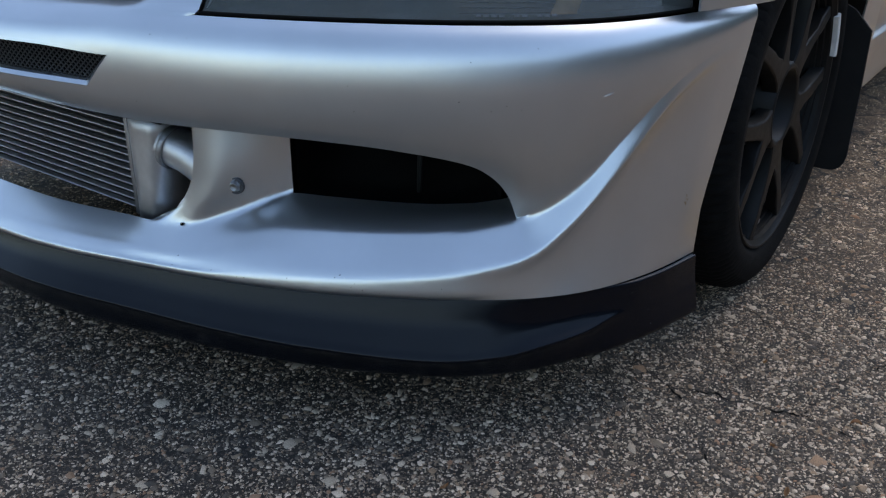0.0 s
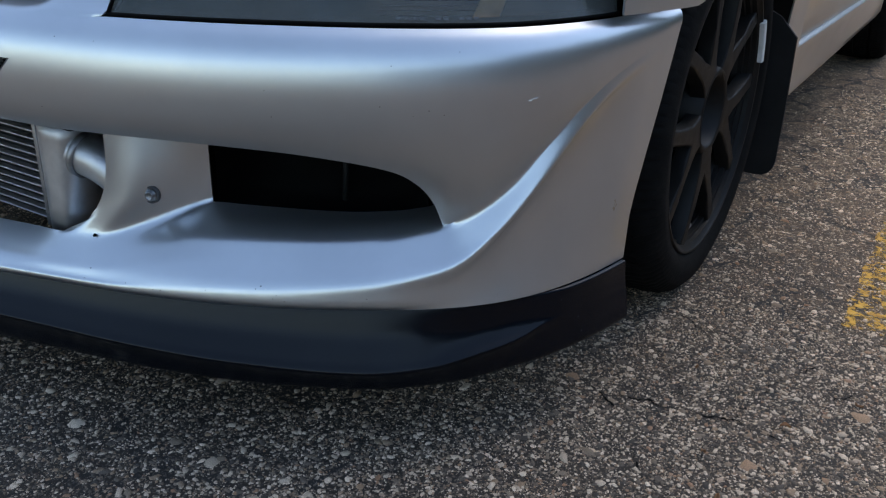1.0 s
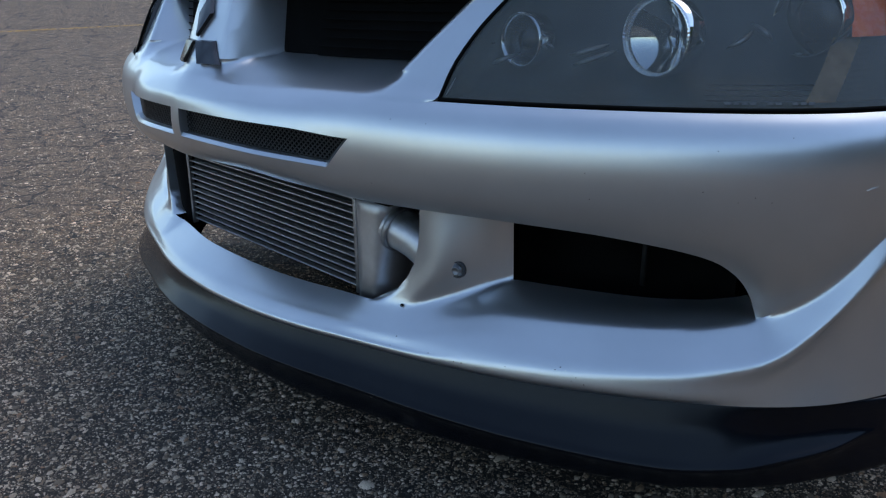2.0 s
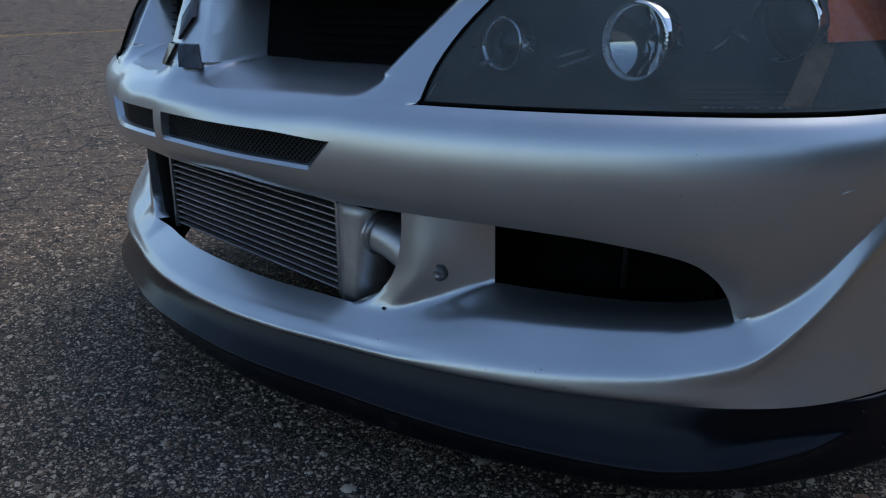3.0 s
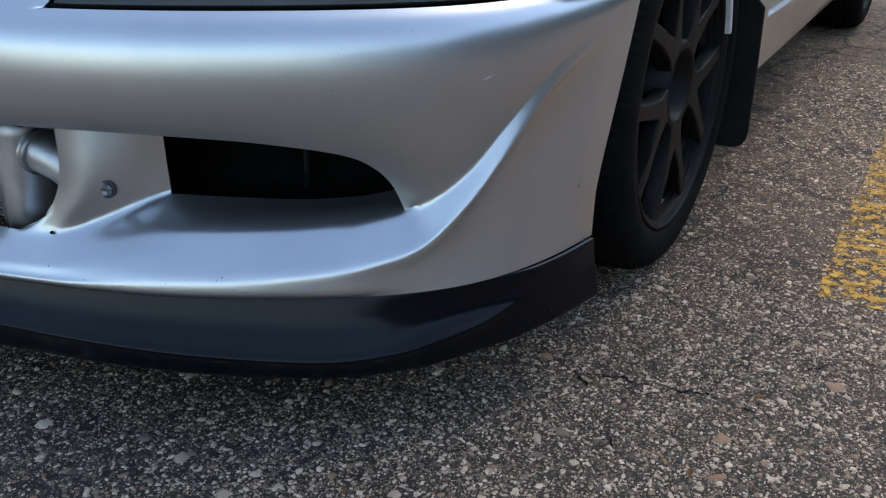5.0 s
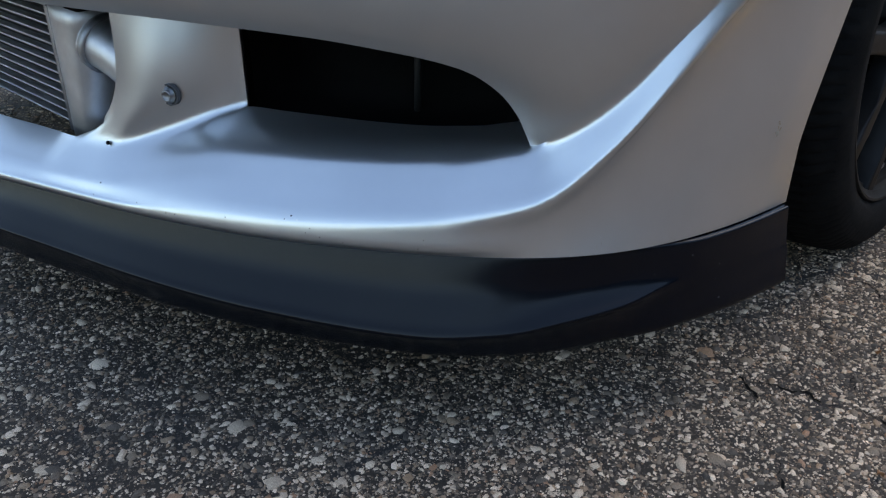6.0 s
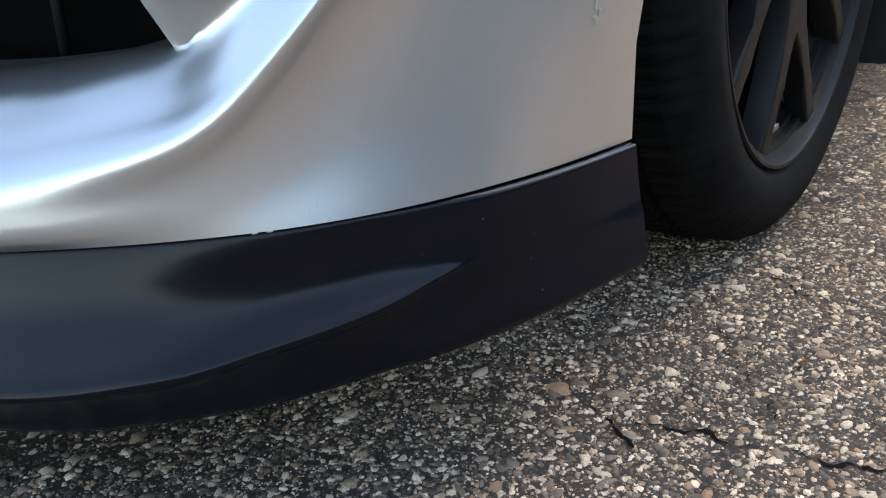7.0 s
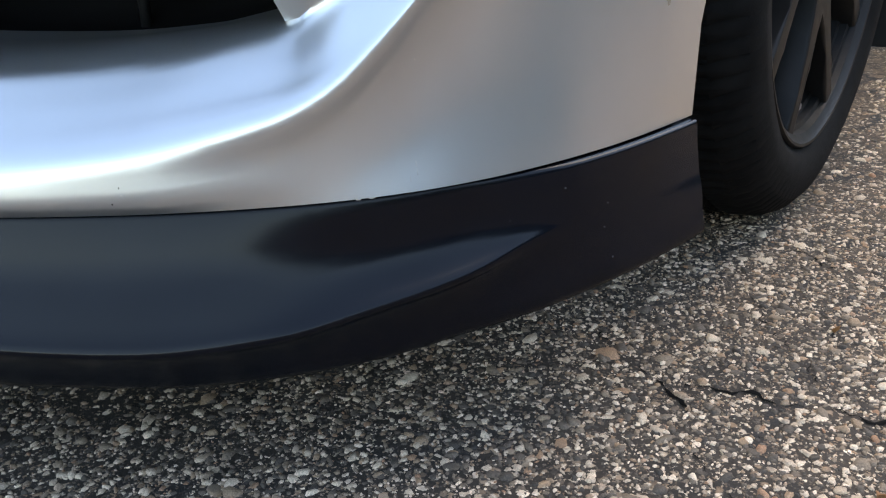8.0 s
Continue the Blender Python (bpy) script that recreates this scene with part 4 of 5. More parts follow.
def make_chips(bumper):
    """Stone chips, a scratch, road-film stains: flat flecks on the paint."""
    rng = random.Random(12)

    def fleck(name, s, z, w, h, turn, mat, upper=True, lift=.0004):
        p, out = skin(s, z, upper)
        side = Vector((0, 0, 1)).cross(out).normalized()
        up = out.cross(side)
        bm = bmesh.new()
        vs = []
        for k in range(9):
            a = 2 * math.pi * k / 9 + rng.uniform(-.25, .25)
            u, v = w / 2 * math.cos(a) * rng.uniform(.6, 1.1), h / 2 * math.sin(a) * rng.uniform(.6, 1.1)
            u, v = u * math.cos(turn) - v * math.sin(turn), u * math.sin(turn) + v * math.cos(turn)
            vs.append(bm.verts.new(p + side * u + up * v + out * lift))
        top = bm.verts.new(p + out * (lift + min(.0003, .06 * w)))
        for k in range(9):
            bm.faces.new((vs[k], vs[(k + 1) % 9], top))
        part(name, bm, mat, bumper)

    fleck("scratch", .878, .446, .017, .0022, .25, WHITE)
    fleck("scratch", .884, .4475, .006, .0012, .5, WHITE)
    for s, z, w, up, dark in ((.577, .226, .0042, False, True), (.583, .2235, .003, False, False), (.571, .223, .002, False, True), (.605, .2105, .0025, False, True), (.456, .2115, .003, False, True),
                              (.70, .2125, .0022, False, False), (.747, .417, .0026, True, False), (.725, .389, .0024, True, False), (.368, .498, .0022, True, True), (.52, .397, .0028, True, False),
                              (.82, .46, .0018, True, False), (.95, .33, .0016, False, False), (.90, .30, .0016, False, False), (.86, .27, .0018, False, False), (.36, .2235, .003, False, True), (.41, .214, .002, False, True)):
        fleck("stone_chip", s, z, w * .65, w * rng.uniform(.4, .85), rng.uniform(0, 3), PRIMER if dark else WHITE, up)
    for k in range(7):
        a = rng.uniform(0, 6.28)
        r = .006 * rng.random() ** .6
        fleck("road_tar", 1.043 + r * math.cos(a), .286 + 1.2 * r * math.sin(a), rng.uniform(.002, .006), rng.uniform(.002, .006), rng.uniform(0, 3), RUSTY, False, .0002)
    for k in range(3):
        t = rng.random()
        fleck("scuff", .853 + .003 * t + rng.uniform(-.002, .002), blend(.206, .217, t), rng.uniform(.0006, .0014), rng.uniform(.003, .006), rng.uniform(-.3, .1), PALE, False)
    for k in range(30):
        up = rng.random() < .6
        s = rng.uniform(.34, .8)
        z = rng.uniform(.41, .50) if up else rng.uniform(.204, .222)
        fleck("stone_chip", s, z, rng.uniform(.0008, .0017), rng.uniform(.0008, .0016), rng.uniform(0, 3), PRIMER if rng.random() < .5 else WHITE, up)


def make_fasteners(car):
    p, out = around(.4222, -.0525, .3065), (around(.424, .1, 0) - around(.424, 0, 0)).normalized()
    turn = out.to_track_quat("X", "Z").to_matrix().to_4x4()
    bm = bmesh.new()
    lathe(bm, [(.0, .0001), (.0, .0078), (.0012, .0078), (.0016, .0058), (.0045, .0056), (.0055, .0046), (.004, .004), (.004, .0001)], 20)
    bmesh.ops.transform(bm, matrix=Matrix.Translation(p) @ turn, verts=bm.verts[:])
    part("bolt", bm, STEEL, car, "dull steel bolt with a washer")
    bm = bmesh.new()
    lathe(bm, [(-.004, .0085), (.0006, .0090), (.0006, .0106), (-.004, .0112)], 20)
    bmesh.ops.transform(bm, matrix=Matrix.Translation(p) @ turn, verts=bm.verts[:])
    part("bolt_recess", bm, PRIMER, car)
    p = around(.351, -.031, .2545)
    bm = bmesh.new()
    lathe(bm, [(.0022, .0001), (.0022, .0018), (.0, .002)], 12)
    bmesh.ops.transform(bm, matrix=Matrix.Translation(p) @ turn, verts=bm.verts[:])
    part("screw", bm, VOID, car)


# ---- nose, grille, headlamps, hood, fenders ----
def nose_d(z, base=-.013, k=0.6):
    return base - k * (z - .52)


def make_grille(car):
    bm = bmesh.new()
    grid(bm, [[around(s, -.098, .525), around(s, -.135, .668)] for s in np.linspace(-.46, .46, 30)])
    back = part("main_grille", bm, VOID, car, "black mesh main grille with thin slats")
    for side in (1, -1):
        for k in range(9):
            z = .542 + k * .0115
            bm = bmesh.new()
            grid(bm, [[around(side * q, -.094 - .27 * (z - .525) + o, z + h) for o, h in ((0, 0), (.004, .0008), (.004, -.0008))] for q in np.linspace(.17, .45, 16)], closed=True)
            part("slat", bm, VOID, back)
    # three plain rhombic plates that follow the prow's faces
    for turn in (90, 210, -30):
        def plate(u, v, lift):
            p, q = radians(turn - 30), radians(turn + 30)
            x, z = .0385 * (u * math.cos(p) + v * math.cos(q)), .573 + .0385 * (u * math.sin(p) + v * math.sin(q))
            return around(x, nose_depth(abs(x), z) + lift, z)

        steps = [.07 + .86 * k / 6 for k in range(7)]
        table = [[plate(u, v, .0065) for v in steps] for u in steps]
        skirt = [[plate(.04 + .92 * k / 6, .04, .001) for k in range(7)], [plate(.96, .04 + .92 * k / 6, .001) for k in range(7)], [plate(.96 - .92 * k / 6, .96, .001) for k in range(7)], [plate(.04, .96 - .92 * k / 6, .001) for k in range(7)]]
        rim = [[r[0] for r in table], table[-1], [r[-1] for r in table[::-1]], table[0][::-1]]
        bm = bmesh.new()
        grid(bm, table)
        for low, high in zip(skirt, rim):
            grid(bm, [low, high])
        bmesh.ops.remove_doubles(bm, verts=bm.verts[:], dist=.0001)
        # a dark reflection is put into the plates' chrome colour
        part("badge_plate", bm, DARK_CHROME, car, "plain chrome rhombic badge plates, darkened as if reflecting dark", smooth=False)


def make_headlamps(car):
    inner = keyed((.515, .419), (.521, .421), (.554, .431), (.597, .456), (.635, .488), (.70, .54))
    for side in (1, -1):
        def lens_at(u, z, inset=0.0):
            s = blend(inner(z), 1.038 + (z - .52) * .35, u)
            bulge = .010 * math.sin(math.pi * min(1, max(0, (z - .52) / .17)))
            return around(side * s, nose_d(z, -.016 - .004 * u) + bulge - inset, z)

        zs = np.linspace(.523, .69, 15)
        bm = bmesh.new()
        grid(bm, [[lens_at(u, z) for z in zs] for u in np.linspace(0, 1, 36)])
        lamp = part("headlamp", bm, GLASS, car, "hazed grey headlamp with round projector units")
        lamp.visible_shadow = False
        bm = bmesh.new()
        rows = []
        for u in np.linspace(0, 1, 30):
            rows.append([lens_at(u, .522, .004), lens_at(u, .525, .035), lens_at(u, .55, .062), lens_at(u, .60, .065), lens_at(u, .66, .05), lens_at(u, .69, .004)])
        rows = [[lens_at(0, z, .004) for z in (.522, .525, .55, .60, .66, .69)]] + rows + [[lens_at(1, z, .004) for z in (.522, .525, .55, .60, .66, .69)]]
        grid(bm, rows)
        part("housing", bm, HOUSING, lamp)
        bm = bmesh.new()
        tube(bm, [lens_at(u, .5215, -.001) for u in np.linspace(0, 1, 40)], .0022, 8)
        tube(bm, [lens_at(0, z, -.001) for z in np.linspace(.5215, .69, 14)], .0022, 8)
        part("seal", bm, VOID, lamp)
        aim = Vector((side * -.02, -1, .03)).normalized().to_track_quat("X", "Z").to_matrix().to_4x4()

        def turned(name, profile, p, mat, label="", segments=48, ripple=None):
            bm = bmesh.new()
            lathe(bm, profile, segments, ripple=ripple)
            bmesh.ops.transform(bm, matrix=Matrix.Translation(p) @ aim, verts=bm.verts[:])
            return part(name, bm, mat, lamp, label)

        # main projector: a deep bright bowl in a ridged bezel
        p, r = around(side * .665, nose_d(.588, -.016) - .030, .588), .0375
        turned("reflector_bowl", [(-.0060, .0005), (-.0052, r * .25), (-.0028, r * .5), (.0014, r * .75), (.0080, r)], p, CHROME, "bright chrome reflector bowl")
        turned("bezel", [(.008, r), (.012, r * 1.01), (.0165, r * 1.05), (.0175, r * 1.10), (.014, r * 1.15), (-.012, r * 1.15)], p, CHROME, "fluted chrome bezel", 240, lambda x, q, k: (.0011 if k % 4 < 2 and x > .010 and q < .0402 else 0))
        # high beam: a small domed lens deep in a dark well
        p, r = around(side * .503, nose_d(.583, -.016) - .034, .583), .027
        turned("lamp_well", [(-.016, r * .6), (-.004, r * .82), (.010, r), (.015, r * 1.05), (.0155, r * 1.11), (.010, r * 1.14), (-.01, r * 1.12)], p, CHROME)
        turned("bulb_lens", [(-.014, r * .8), (-.004, r * .74), (.002, r * .66), (.006, r * .54), (.010, r * .34), (.0115, r * .18), (.012, .0005)], p, DARK_CHROME, "dulled glass dome")
        # side lamp: a dark lens with a thin bright rim
        p, r = around(side * .860, nose_d(.604, -.016) - .036, .604), .036
        turned("lamp_rim", [(.004, r * .98), (.010, r * 1.03), (.013, r * 1.06), (.010, r * 1.10), (-.01, r * 1.1)], p, CHROME, "thin bright chrome rim")
        turned("dark_lens", [(-.006, r * 1.0), (.001, r * .8), (.006, r * .5), (.009, r * .2), (.0095, .0005)], p, TINTED)
        # pressed ridges in the housing between the lamps
        for s0, z0, s1, z1 in ((.555, .566, .602, .578), (.560, .556, .612, .572), (.455, .555, .488, .566), (.742, .575, .775, .592), (.775, .600, .802, .582)):
            bm = bmesh.new()
            ends = [(around(side * blend(s0, s1, t), nose_d(blend(z0, z1, t), -.016) - .052 + .012 * math.sin(math.pi * t), blend(z0, z1, t))) for t in np.linspace(0, 1, 7)]
            tube(bm, ends, [.0008, .0022, .003, .0032, .003, .0022, .0008], 8)
            part("housing_ridge", bm, STEEL, lamp)
        # ribbed reflector under the turn signal: a tan band, then a black panel
        def ribbed(name, left, right, low, high, ribs, mat, label):
            bm = bmesh.new()
            rows = []
            for j in range(2 * ribs + 1):
                z = blend(low, high, j / (2 * ribs))
                rows.append([around(side * blend(left(z), right(z), w), nose_d(z, -.016) - .018 - (.0016 if j % 2 else 0), z) for w in (0, .25, .5, .75, 1)])
            grid(bm, rows)
            part(name, bm, mat, lamp, label)

        ribbed("side_reflector", keyed((.526, .822), (.55, .842), (.587, .873)), keyed((.526, .858), (.55, .880), (.587, .918)), .526, .587, 11, TAN_CHROME, "ribbed reflector with a warm tan sheen")
        ribbed("side_panel", keyed((.526, .8595), (.55, .8815), (.587, .9195)), keyed((.526, 1.000), (.587, 1.022)), .526, .587, 11, BLACK, "ribbed black panel under the turn signal")
        for z in (.5275, .5325, .5375, .5425):
            bm = bmesh.new()
            tube(bm, [around(side * blend(.715, .822 + (z - .526) * .8, t), nose_d(z, -.016) - .019, z) for t in np.linspace(0, 1, 9)], [.0003, .0005, .0007, .0007, .0007, .0007, .0007, .0007, .0007], 6)
            part("housing_rib", bm, DARK_CHROME, lamp)
        for k in range(11):
            if k in (4, 7):
                continue
            s0 = .732 + k * .0085
            bm = bmesh.new()
            grid(bm, [[around(side * (s0 + o), nose_d(z, -.016) + .0125 * math.sin(math.pi * (z - .52) / .17) + .0008, z) for z in (.5272, .5298)] for o in (0, .003, .006)])
            part("lettering_bar", bm, HAZE, lamp)
        bm = bmesh.new()
        grid(bm, [[lens_at(u, z, .014) for z in (.588, .61, .64, .67)] for u in np.linspace(.722, .985, 8)])
        part("turn_signal", bm, AMBER, lamp, "amber turn signal reflector")


def hood_edge(side, y):
    """The hood's side edge, from the nose back to the windscreen."""
    f = around(side * .56, nose_d(.655) + .018, .650)
    t = min(1, max(0, (y - f.y) / (1.15 - f.y)))
    return Vector((blend(f.x, f.x * 1.46, t), blend(f.y, 1.15, t), .656 + .26 * t ** .75 - .05 * (f.x / .55) ** 2 * t))


def fender_point(side, y, low, t):
    """A point of the fender's side at y, t of the way from its lower edge up to its crown beside the hood."""
    z = blend(low, min(.86, hood_edge(side, y).z - .006), t)
    x = blend(.862, .885, min(1, max(0, (z - .40) / .15))) - .09 * max(0, (z - .6) / .26) ** 2
    front = max(0, (.52 - y) / .18)
    x -= .045 * front ** 1.5 + (.05 * front * (z - .52) / .3)
    return Vector((side * x, y + .04 * front * (z - .52), z))


def make_body(car):
    # hood
    bm = bmesh.new()
    rows = []
    for i in range(33):
        s = blend(-.56, .56, i / 32)
        f = around(s, nose_d(.655) + .018, .650)
        row = [f + Vector((0, .012, -.012)), f]
        for k in range(1, 9):
            t = k / 8
            row.append(Vector((blend(f.x, f.x * 1.46, t), blend(f.y + .0, 1.15, t), .656 + .26 * t ** .75 - .05 * (f.x / .55) ** 2 * t)))
        rows.append(row)
    grid(bm, rows)
    thick(part("hood", bm, PAINT, car), .004)
    for side in (1, -1):
        # fender with the wheel arch cut out
        bm = bmesh.new()
        rows = []
        for y in np.linspace(.345, 1.30, 60):
            g = abs(y - .80)
            low = .5235 if y < .50 else (.315 + math.sqrt(max(0, .362 ** 2 - g * g)) if g < .362 else .255)
            low = max(low, .5235) if y < .55 else max(low, .255)
            rows.append([fender_point(side, y, low, k / 7) for k in range(8)])
        grid(bm, rows)
        thick(part("fender", bm, PAINT, car), .003)
        # its top, from the crown and from the headlamp in to the hood
        bm = bmesh.new()
        lamp_top = [around(side * q, nose_d(.69, -.018), .692) for q in np.linspace(.54, 1.05, 40)]
        rows = []
        for y in np.linspace(.17, 1.15, 42):
            lens = min(lamp_top, key=lambda v: abs(v.y - y))
            t = min(1, max(0, (y - .33) / .06))
            crown, inner = lens.lerp(fender_point(side, max(y, .345), .6, 1), t), hood_edge(side, y) - Vector((0, 0, .008))
            rows.append([crown.lerp(inner, k / 4) + Vector((0, 0, .006 * math.sin(math.pi * k / 4))) for k in range(5)])
        grid(bm, rows)
        thick(part("fender_top", bm, PAINT, car), .003)
        bm = bmesh.new()
        grid(bm, [[(side * x, y, z) for x, z in ((.838, .345), (.846, .365), (.866, .46), (.878, .58), (.872, .72), (.84, .86))] for y in (1.306, 1.7, 2.1, 2.5)])
        thick(part("door", bm, PAINT, car, "silver door reflecting the lot"), .003)
        bm = bmesh.new()
        grid(bm, [[(side * x, y, z) for x, z in ((.838, .345), (.846, .365), (.866, .46), (.878, .58), (.872, .72), (.84, .86))] for y in (2.506, 2.8, 3.05)])
        thick(part("rear_door", bm, PAINT, car), .003)
        bm = bmesh.new()
        rows = []
        for y in np.linspace(1.17, 2.95, 20):
            rise = .022 * (y - 1.17) / 1.7
            rows.append([(side * x, y, z) for x, z in ((.80, .352), (.846, .351), (.852, .345), (.850, .325), (.838, .29), (.836, .25), (.825, .205 + rise), (.80, .195 + rise), (.70, .20 + rise))])
        grid(bm, rows)
        thick(part("side_skirt", bm, PAINT, car, "silver side skirt with a pale top edge"), .003)
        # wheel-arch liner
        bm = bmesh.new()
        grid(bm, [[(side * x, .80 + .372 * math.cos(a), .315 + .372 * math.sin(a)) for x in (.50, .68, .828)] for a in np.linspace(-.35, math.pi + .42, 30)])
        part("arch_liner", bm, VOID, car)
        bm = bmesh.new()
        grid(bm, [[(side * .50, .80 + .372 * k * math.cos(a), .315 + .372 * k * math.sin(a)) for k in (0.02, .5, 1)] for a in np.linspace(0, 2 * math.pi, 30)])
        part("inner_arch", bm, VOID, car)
        # mud flap
        bm = bmesh.new()
        outline = [(.66, .125), (.85, .118), (.866, .1195), (.877, .126), (.884, .137), (.887, .152), (.888, .29), (.887, .399), (.852, .436), (.80, .46), (.66, .46)]
        for y in (1.150, 1.158):
            bm.faces.new([bm.verts.new((side * x, y - .06 * (z - .118), z)) for x, z in outline])
        bm.verts.ensure_lookup_table()
        n = len(outline)
        for i in range(n):
            bm.faces.new((bm.verts[i], bm.verts[(i + 1) % n], bm.verts[n + (i + 1) % n], bm.verts[n + i]))
        part("mud_flap", bm, FLAP, car, "black rubber mud flap behind the front wheel", smooth=False)


# ---- wheels ----
def make_wheel(car, at, side):
    wheel = new("wheel")
    wheel.parent = car
    wheel.location = at
    prof = [(-.115, .225), (-.122, .25), (-.118, .285), (-.105, .307), (-.092, .3135), (-.06, .316), (-.058, .309), (-.050, .309), (-.048, .3165), (-.012, .317), (-.010, .309), (.000, .309), (.002, .317), (.040, .3165), (.042, .309), (.051, .309), (.053, .316), (.078, .313), (.092, .306), (.104, .292), (.110, .272), (.108, .252), (.103, .2455), (.099, .2395), (.094, .238)]
    prof = [(x * side, r) for x, r in prof]

    def tread(x, r, k):
        a = abs(x)
        shift = int(x * side * 90)
        if r > .288 and (k + shift) % 5 == 0:
            return -.005 if r > .300 else -.0012
        if r > .305 and (k + shift) % 5 == 2:
            return -.0012
        return 0

    bm = bmesh.new()
    lathe(bm, prof, 600, ripple=tread)
    tyre = part("tyre", bm, RUBBER, None, "black tyre with a worn tread")
    sharp(tyre, 40)
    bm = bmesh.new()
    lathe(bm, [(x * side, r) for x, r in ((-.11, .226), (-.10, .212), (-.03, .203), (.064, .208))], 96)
    barrel = part("barrel", bm, WHEEL_SHADE, None, "inside of the rim, painted black as shade")
    bm = bmesh.new()
    lathe(bm, [(x * side, r) for x, r in ((.062, .203), (.066, .208), (.070, .2125), (.078, .2135), (.0795, .2185), (.0870, .2195), (.0885, .2250), (.0960, .2265), (.1000, .2325), (.1030, .2350), (.1035, .2380), (.101, .2395), (.094, .2395))], 96)
    rim = sharp(part("rim", bm, RIM, None, "dark anthracite alloy rim"), 28)
    # five Y-shaped spokes
    pieces = [tyre, rim, barrel]
    half = [(.058, .031), (.082, .0290), (.105, .035), (.135, .048), (.170, .068), (.214, .094), (.227, .082), (.226, .070), (.193, .053), (.157, .032), (.126, .013)]
    outline = half + [(.110, 0.0)] + [(u, -v) for u, v in half[::-1]]
    for k in range(5):
        bm = bmesh.new()
        a0 = radians(-89 + 72 * k)
        front = bm.faces.new([bm.verts.new((0, u, v)) for u, v in outline])
        deep = bmesh.ops.extrude_face_region(bm, geom=[front])
        for v in deep["geom"]:
            if isinstance(v, bmesh.types.BMVert):
                v.co.x -= .024
                v.co.z *= 1.04
        rim_edges = [e for e in bm.edges if all(abs(v.co.x) < 1e-6 for v in e.verts)]
        bmesh.ops.bevel(bm, geom=rim_edges, offset=.0045, segments=3, affect="EDGES", profile=.6)
        for v in bm.verts:
            u, w = v.co.y, v.co.z
            dish = blend(.092, .095, min(1, max(0, (u - .05) / .10)))
            v.co = Vector((side * (v.co.x + dish), u * math.cos(a0) - w * math.sin(a0), u * math.sin(a0) + w * math.cos(a0)))
        pieces.append(sharp(part("spoke", bm, RIM), 35))
    bm = bmesh.new()
    lathe(bm, [(x * side, r) for x, r in ((.03, .074), (.090, .072), (.094, .066), (.090, .058), (.030, .052), (.022, .0005))], 48)
    pieces.append(part("hub", bm, RIM))
    for k in range(5):
        bm = bmesh.new()
        a = radians(-47 + 72 * k)
        lathe(bm, [(x * side, r) for x, r in ((.015, .008), (.042, .008), (.045, .006), (.045, .0005))], 6)
        bmesh.ops.translate(bm, vec=(0, .040 * math.cos(a), .040 * math.sin(a)), verts=bm.verts[:])
        pieces.append(part("lug_nut", bm, STEEL))
    # brake disc, blackened like the barrel to hold the wheel's inner shade
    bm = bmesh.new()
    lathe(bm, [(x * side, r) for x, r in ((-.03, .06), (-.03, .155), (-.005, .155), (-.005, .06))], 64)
    pieces.append(part("brake_disc", bm, WHEEL_SHADE))
    bm = bmesh.new()
    box(bm, (side * .080 - .006, -.034, -.2055), (side * .080 + .006, -.004, -.1995), .001)
    pieces.append(part("wheel_weight", bm, STEEL))
    if side == 1 and at[1] < 2:
        bm = bmesh.new()
        rows = []
        for i in range(9):
            a = radians(blend(11.5, 31, i / 8))
            rows.append([(x, r * math.cos(a), r * math.sin(a)) for x, r in ((.097, .2305), (.1065, .2305), (.1085, .2325), (.1085, .2405), (.1065, .2425), (.097, .2425))])
        vs = grid(bm, rows, closed=True)
        bm.faces.new(vs[0])
        bm.faces.new(vs[-1])
        pieces.append(sharp(part("wheel_weight", bm, WHITE, None, "pale clip-on balance weight on the rim flange")))
    for o in pieces:
        o.parent = wheel
    return wheel


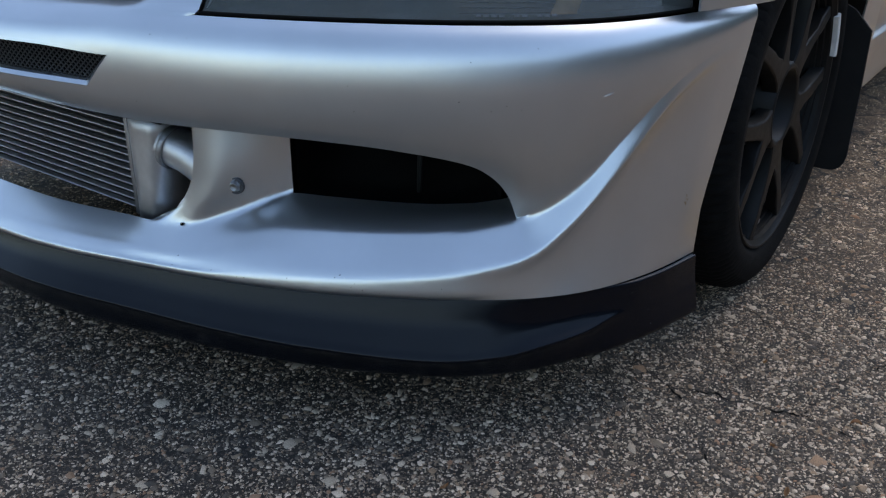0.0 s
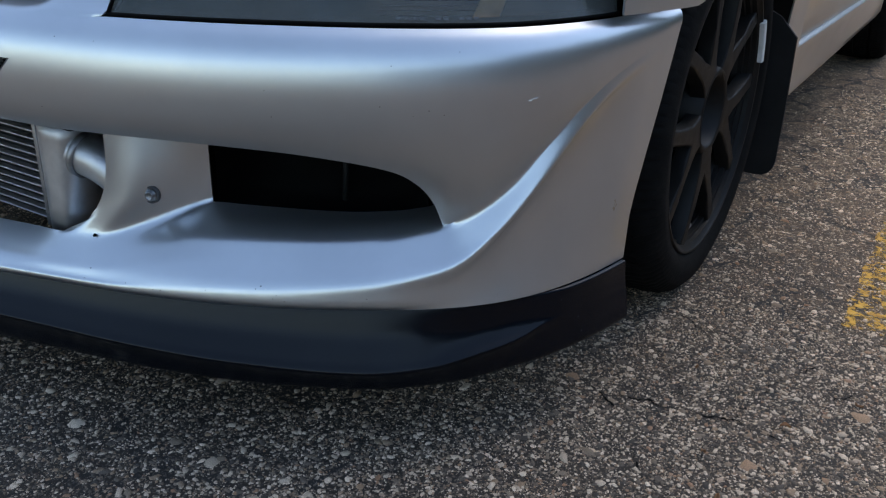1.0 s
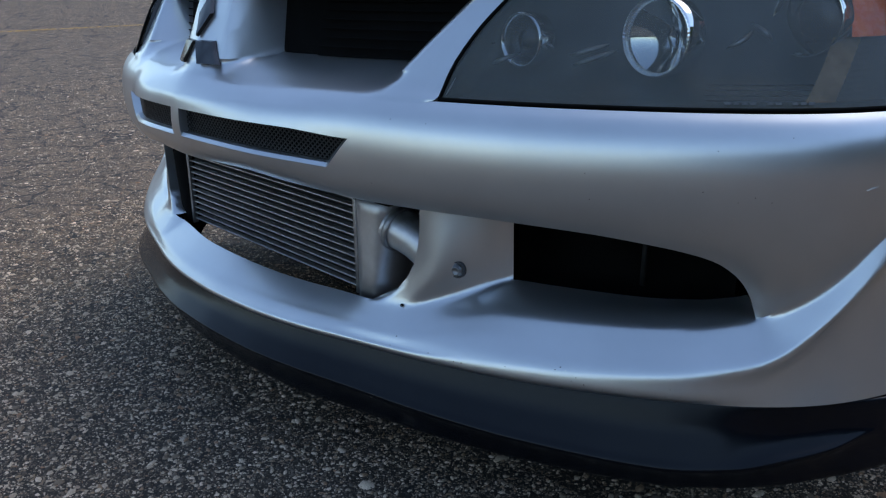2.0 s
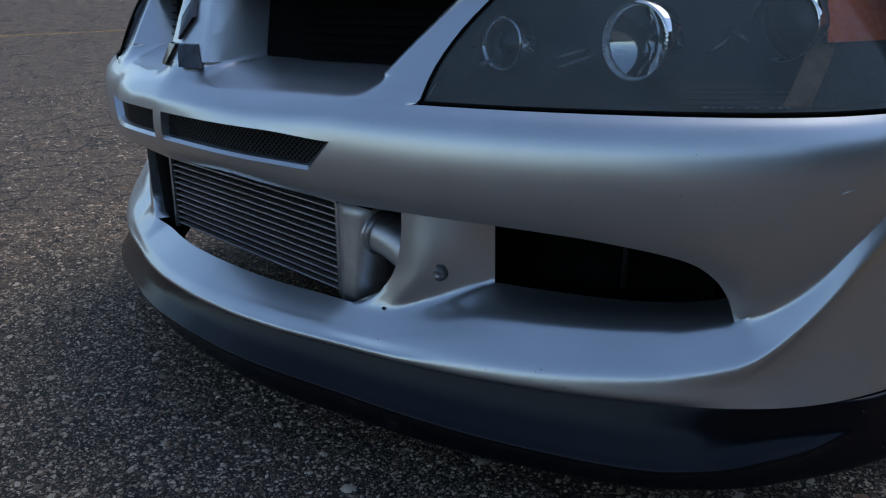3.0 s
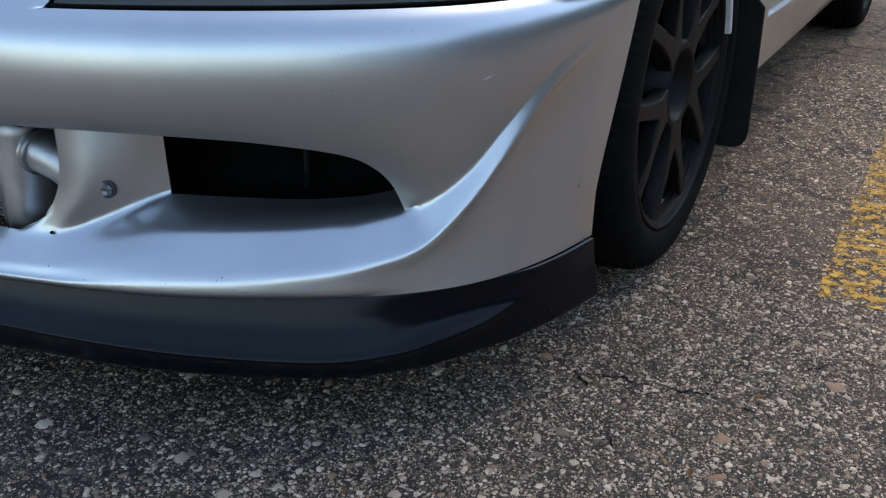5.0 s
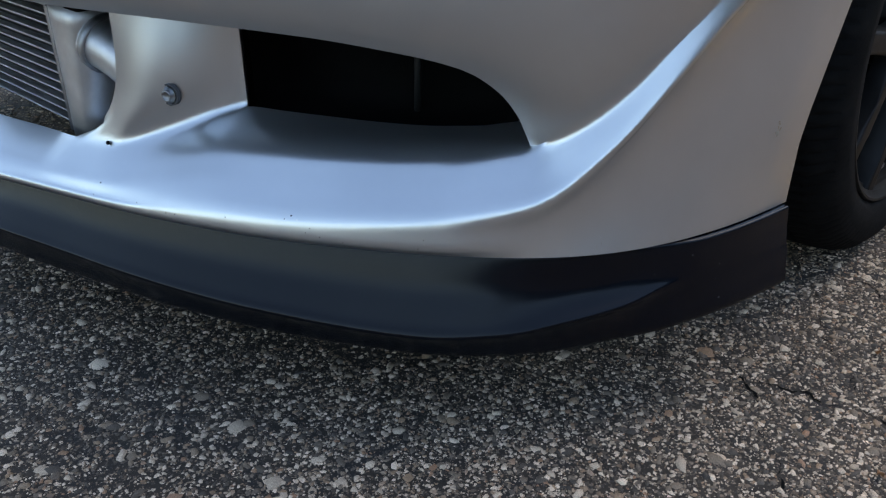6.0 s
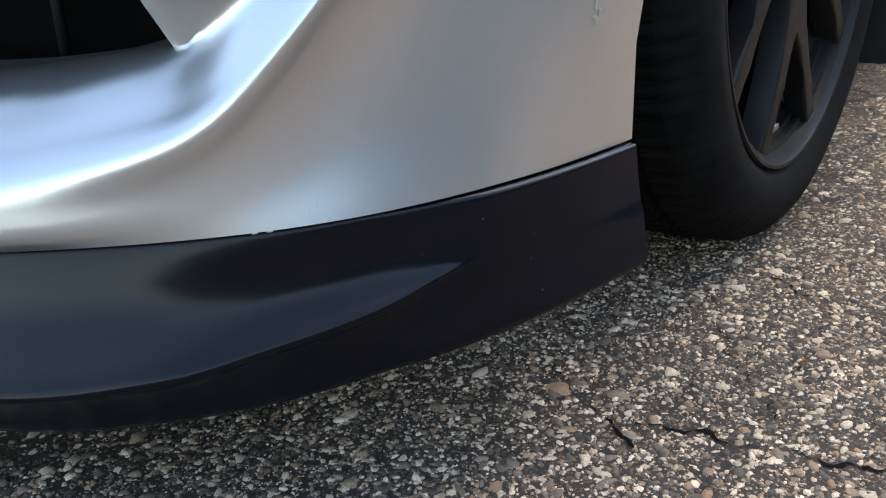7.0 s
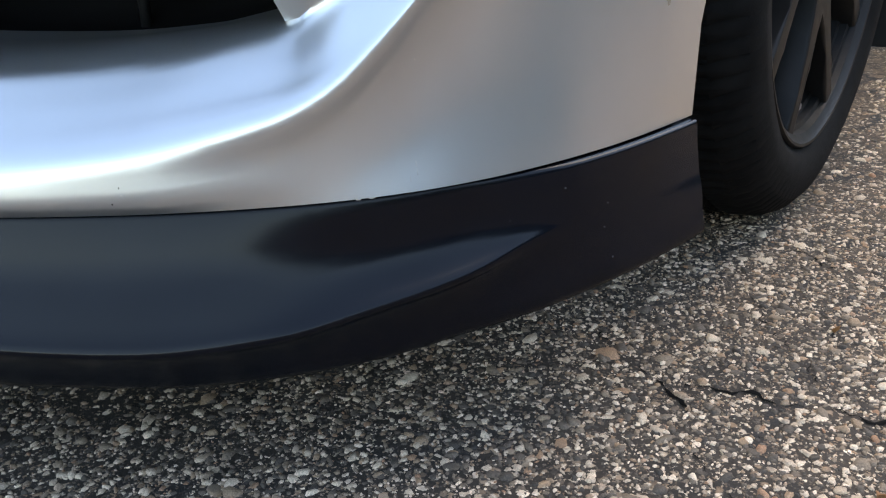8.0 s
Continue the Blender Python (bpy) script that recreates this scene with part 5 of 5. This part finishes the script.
def make_cabin(car):
    """Glasshouse, roof, rear wings, boot and rear bumper."""
    # height of the middle line along the car, half width and height at the belt, half width at the roof
    def across(y, top, belt_x, belt_z, n=13):
        return [(x, y, blend(top, belt_z, abs(x / belt_x) ** 2.2)) for x in np.linspace(-belt_x, belt_x, n)]

    def sheet(name, stations, mat, label=""):
        bm = bmesh.new()
        grid(bm, [across(*st) for st in stations])
        return thick(part(name, bm, mat, car, label), .004)

    sheet("windscreen", [(1.15, .925, .755, .872), (1.40, 1.10, .70, 1.05), (1.65, 1.255, .645, 1.21), (1.86, 1.365, .60, 1.325)], TINTED, "tinted windscreen")
    sheet("roof", [(1.86, 1.367, .60, 1.325), (2.2, 1.405, .60, 1.345), (2.6, 1.41, .60, 1.345), (3.0, 1.385, .59, 1.325)], PAINT)
    sheet("rear_window", [(3.0, 1.383, .59, 1.323), (3.25, 1.28, .63, 1.23), (3.5, 1.15, .68, 1.11), (3.68, 1.055, .72, 1.02)], TINTED, "tinted rear window")
    sheet("boot_lid", [(3.68, 1.053, .72, 1.018), (3.95, 1.045, .72, 1.01), (4.2, 1.035, .70, 1.0), (4.32, 1.02, .68, .985), (4.36, .95, .67, .92), (4.38, .72, .66, .72)], PAINT)
    for side in (1, -1):
        bm = bmesh.new()
        low = [(1.15, .872), (1.6, .868), (2.2, .866), (2.9, .872), (3.4, .93), (3.68, 1.02)]
        high = [(1.15, .874, .757), (1.62, 1.19, .655), (1.86, 1.325, .60), (3.0, 1.325, .59), (3.4, 1.17, .66), (3.68, 1.021, .72)]
        grid(bm, [[(side * blend(.80, hx, t), blend(y, hy, t), blend(z, hz, t)) for t in (0, .33, .66, 1)] for (y, z), (hy, hz, hx) in zip(low, high)])
        thick(part("side_window", bm, TINTED, car), .004)
        bm = bmesh.new()
        rows = []
        for y in np.linspace(3.056, 4.40, 50):
            g = abs(y - 3.425)
            base = .30 if y < 4.0 else .45
            floor_z = max(base, .315 + math.sqrt(max(0, .362 ** 2 - g * g))) if g < .362 else base
            tail = max(0, (y - 3.9) / .5)
            crown = blend(.866, .99, min(1, max(0, (y - 3.05) / .6)))
            row = []
            for k in range(8):
                z = blend(floor_z, crown, k / 7)
                x = blend(.848, .885, min(1, max(0, (z - .34) / .2))) - .085 * max(0, (z - .6) / (crown - .6)) ** 2 - .13 * tail ** 2
                row.append((side * x, y, z))
            rows.append(row)
        grid(bm, rows)
        thick(part("rear_wing", bm, PAINT, car), .003)
    bm = bmesh.new()
    rows = []
    for i in range(25):
        u = blend(-1, 1, i / 24)
        y = 4.46 - .16 * abs(u) ** 2.5
        rows.append([(.80 * u, y - .10, .22), (.82 * u, y - .02, .26), (.83 * u, y, .40), (.83 * u, y, .58), (.80 * u, y - .03, .68), (.74 * u, y - .10, .725)])
    grid(bm, rows)
    thick(part("rear_bumper", bm, PAINT, car), .003)


def make_car():
    car = thing("car", "silver sports sedan with a black front lip, parked on asphalt", "car")
    make_chips(make_bumper(car))
    make_lip(car)
    make_slot_meshes(car)
    make_intercooler(car)
    make_inner(car)
    make_fasteners(car)
    make_grille(car)
    make_headlamps(car)
    make_body(car)
    make_cabin(car)
    make_wheel(car, (.745, .803, .3185), 1)
    make_wheel(car, (-.745, .803, .3185), -1)
    make_wheel(car, (.745, 3.425, .3185), 1)
    make_wheel(car, (-.745, 3.425, .3185), -1)
    return car


# ---- loose bits on the ground ----
def make_leaf(x, y, size, turn, seed):
    rng = random.Random(seed)
    bm = bmesh.new()
    rows = []
    for i in range(7):
        t = i / 6
        w = size * .32 * math.sin(math.pi * min(.98, t + .02)) * rng.uniform(.8, 1.1)
        lift = .003 + .004 * math.sin(3 * t + seed)
        rows.append([(size * (t - .5), -w, lift + .004), (size * (t - .5), 0, lift), (size * (t - .5), w, lift + .003)])
    grid(bm, rows)
    bmesh.ops.transform(bm, matrix=pose(x, y, 0, 0, 0, turn), verts=bm.verts[:])
    ob = part("dry_leaf", bm, LEAF)
    thick(ob, .0004, 1.0)
    return tagged(ob, "small dry brown leaf lying on the asphalt", "leaf", "fallen leaves")


ground = make_ground()
make_treeline()
make_parking_line()
for i, (line, width) in enumerate(CRACKS):
    make_crack(line, width, i)
make_car()
for i, (x, y, size, turn) in enumerate(((1.085, .445, .014, 20), (1.01, .33, .010, 70), (.94, .53, .009, 130), (1.16, .56, .011, 10), (.72, .02, .009, 40), (1.05, .25, .008, 100))):
    make_leaf(x, y, size, turn, i)
make_aggregate_stones("asphalt_stones", (.30, -.45), (1.55, 1.25), 26000, .0052, 1, "pale worn stones set in the dark asphalt")
make_aggregate_stones("asphalt_stones", (.55, -.15), (1.35, .85), 15000, .0046, 7, "small pale and brown stones packed in the asphalt beside the lip")
make_aggregate_stones("asphalt_stones", (.30, -.45), (1.55, 1.25), 1500, .0105, 2, "larger pale stones set in the dark asphalt")
make_aggregate_stones("asphalt_stones", (-1.4, -.75), (.30, .45), 24000, .0063, 3, "pale worn stones set in the asphalt before the bumper")
make_aggregate_stones("asphalt_stones", (.80, 1.25), (2.0, 2.7), 24000, .0060, 4, "pale worn stones set in the asphalt beside the car")
make_aggregate_stones("asphalt_stones", (-4.6, -1.2), (-1.4, 2.6), 14000, .0085, 9, "worn stones in the tan asphalt across the lane")
make_aggregate_stones("asphalt_stones", (.60, -.25), (1.22, .78), 35000, .0031, 11, "fine pale grit packed between the stones beside the lip")
make_aggregate_stones("asphalt_stones", (-.80, -.55), (.62, .12), 32000, .0038, 13, "fine pale grit packed in the asphalt before the bumper")
make_single_stones(ground)
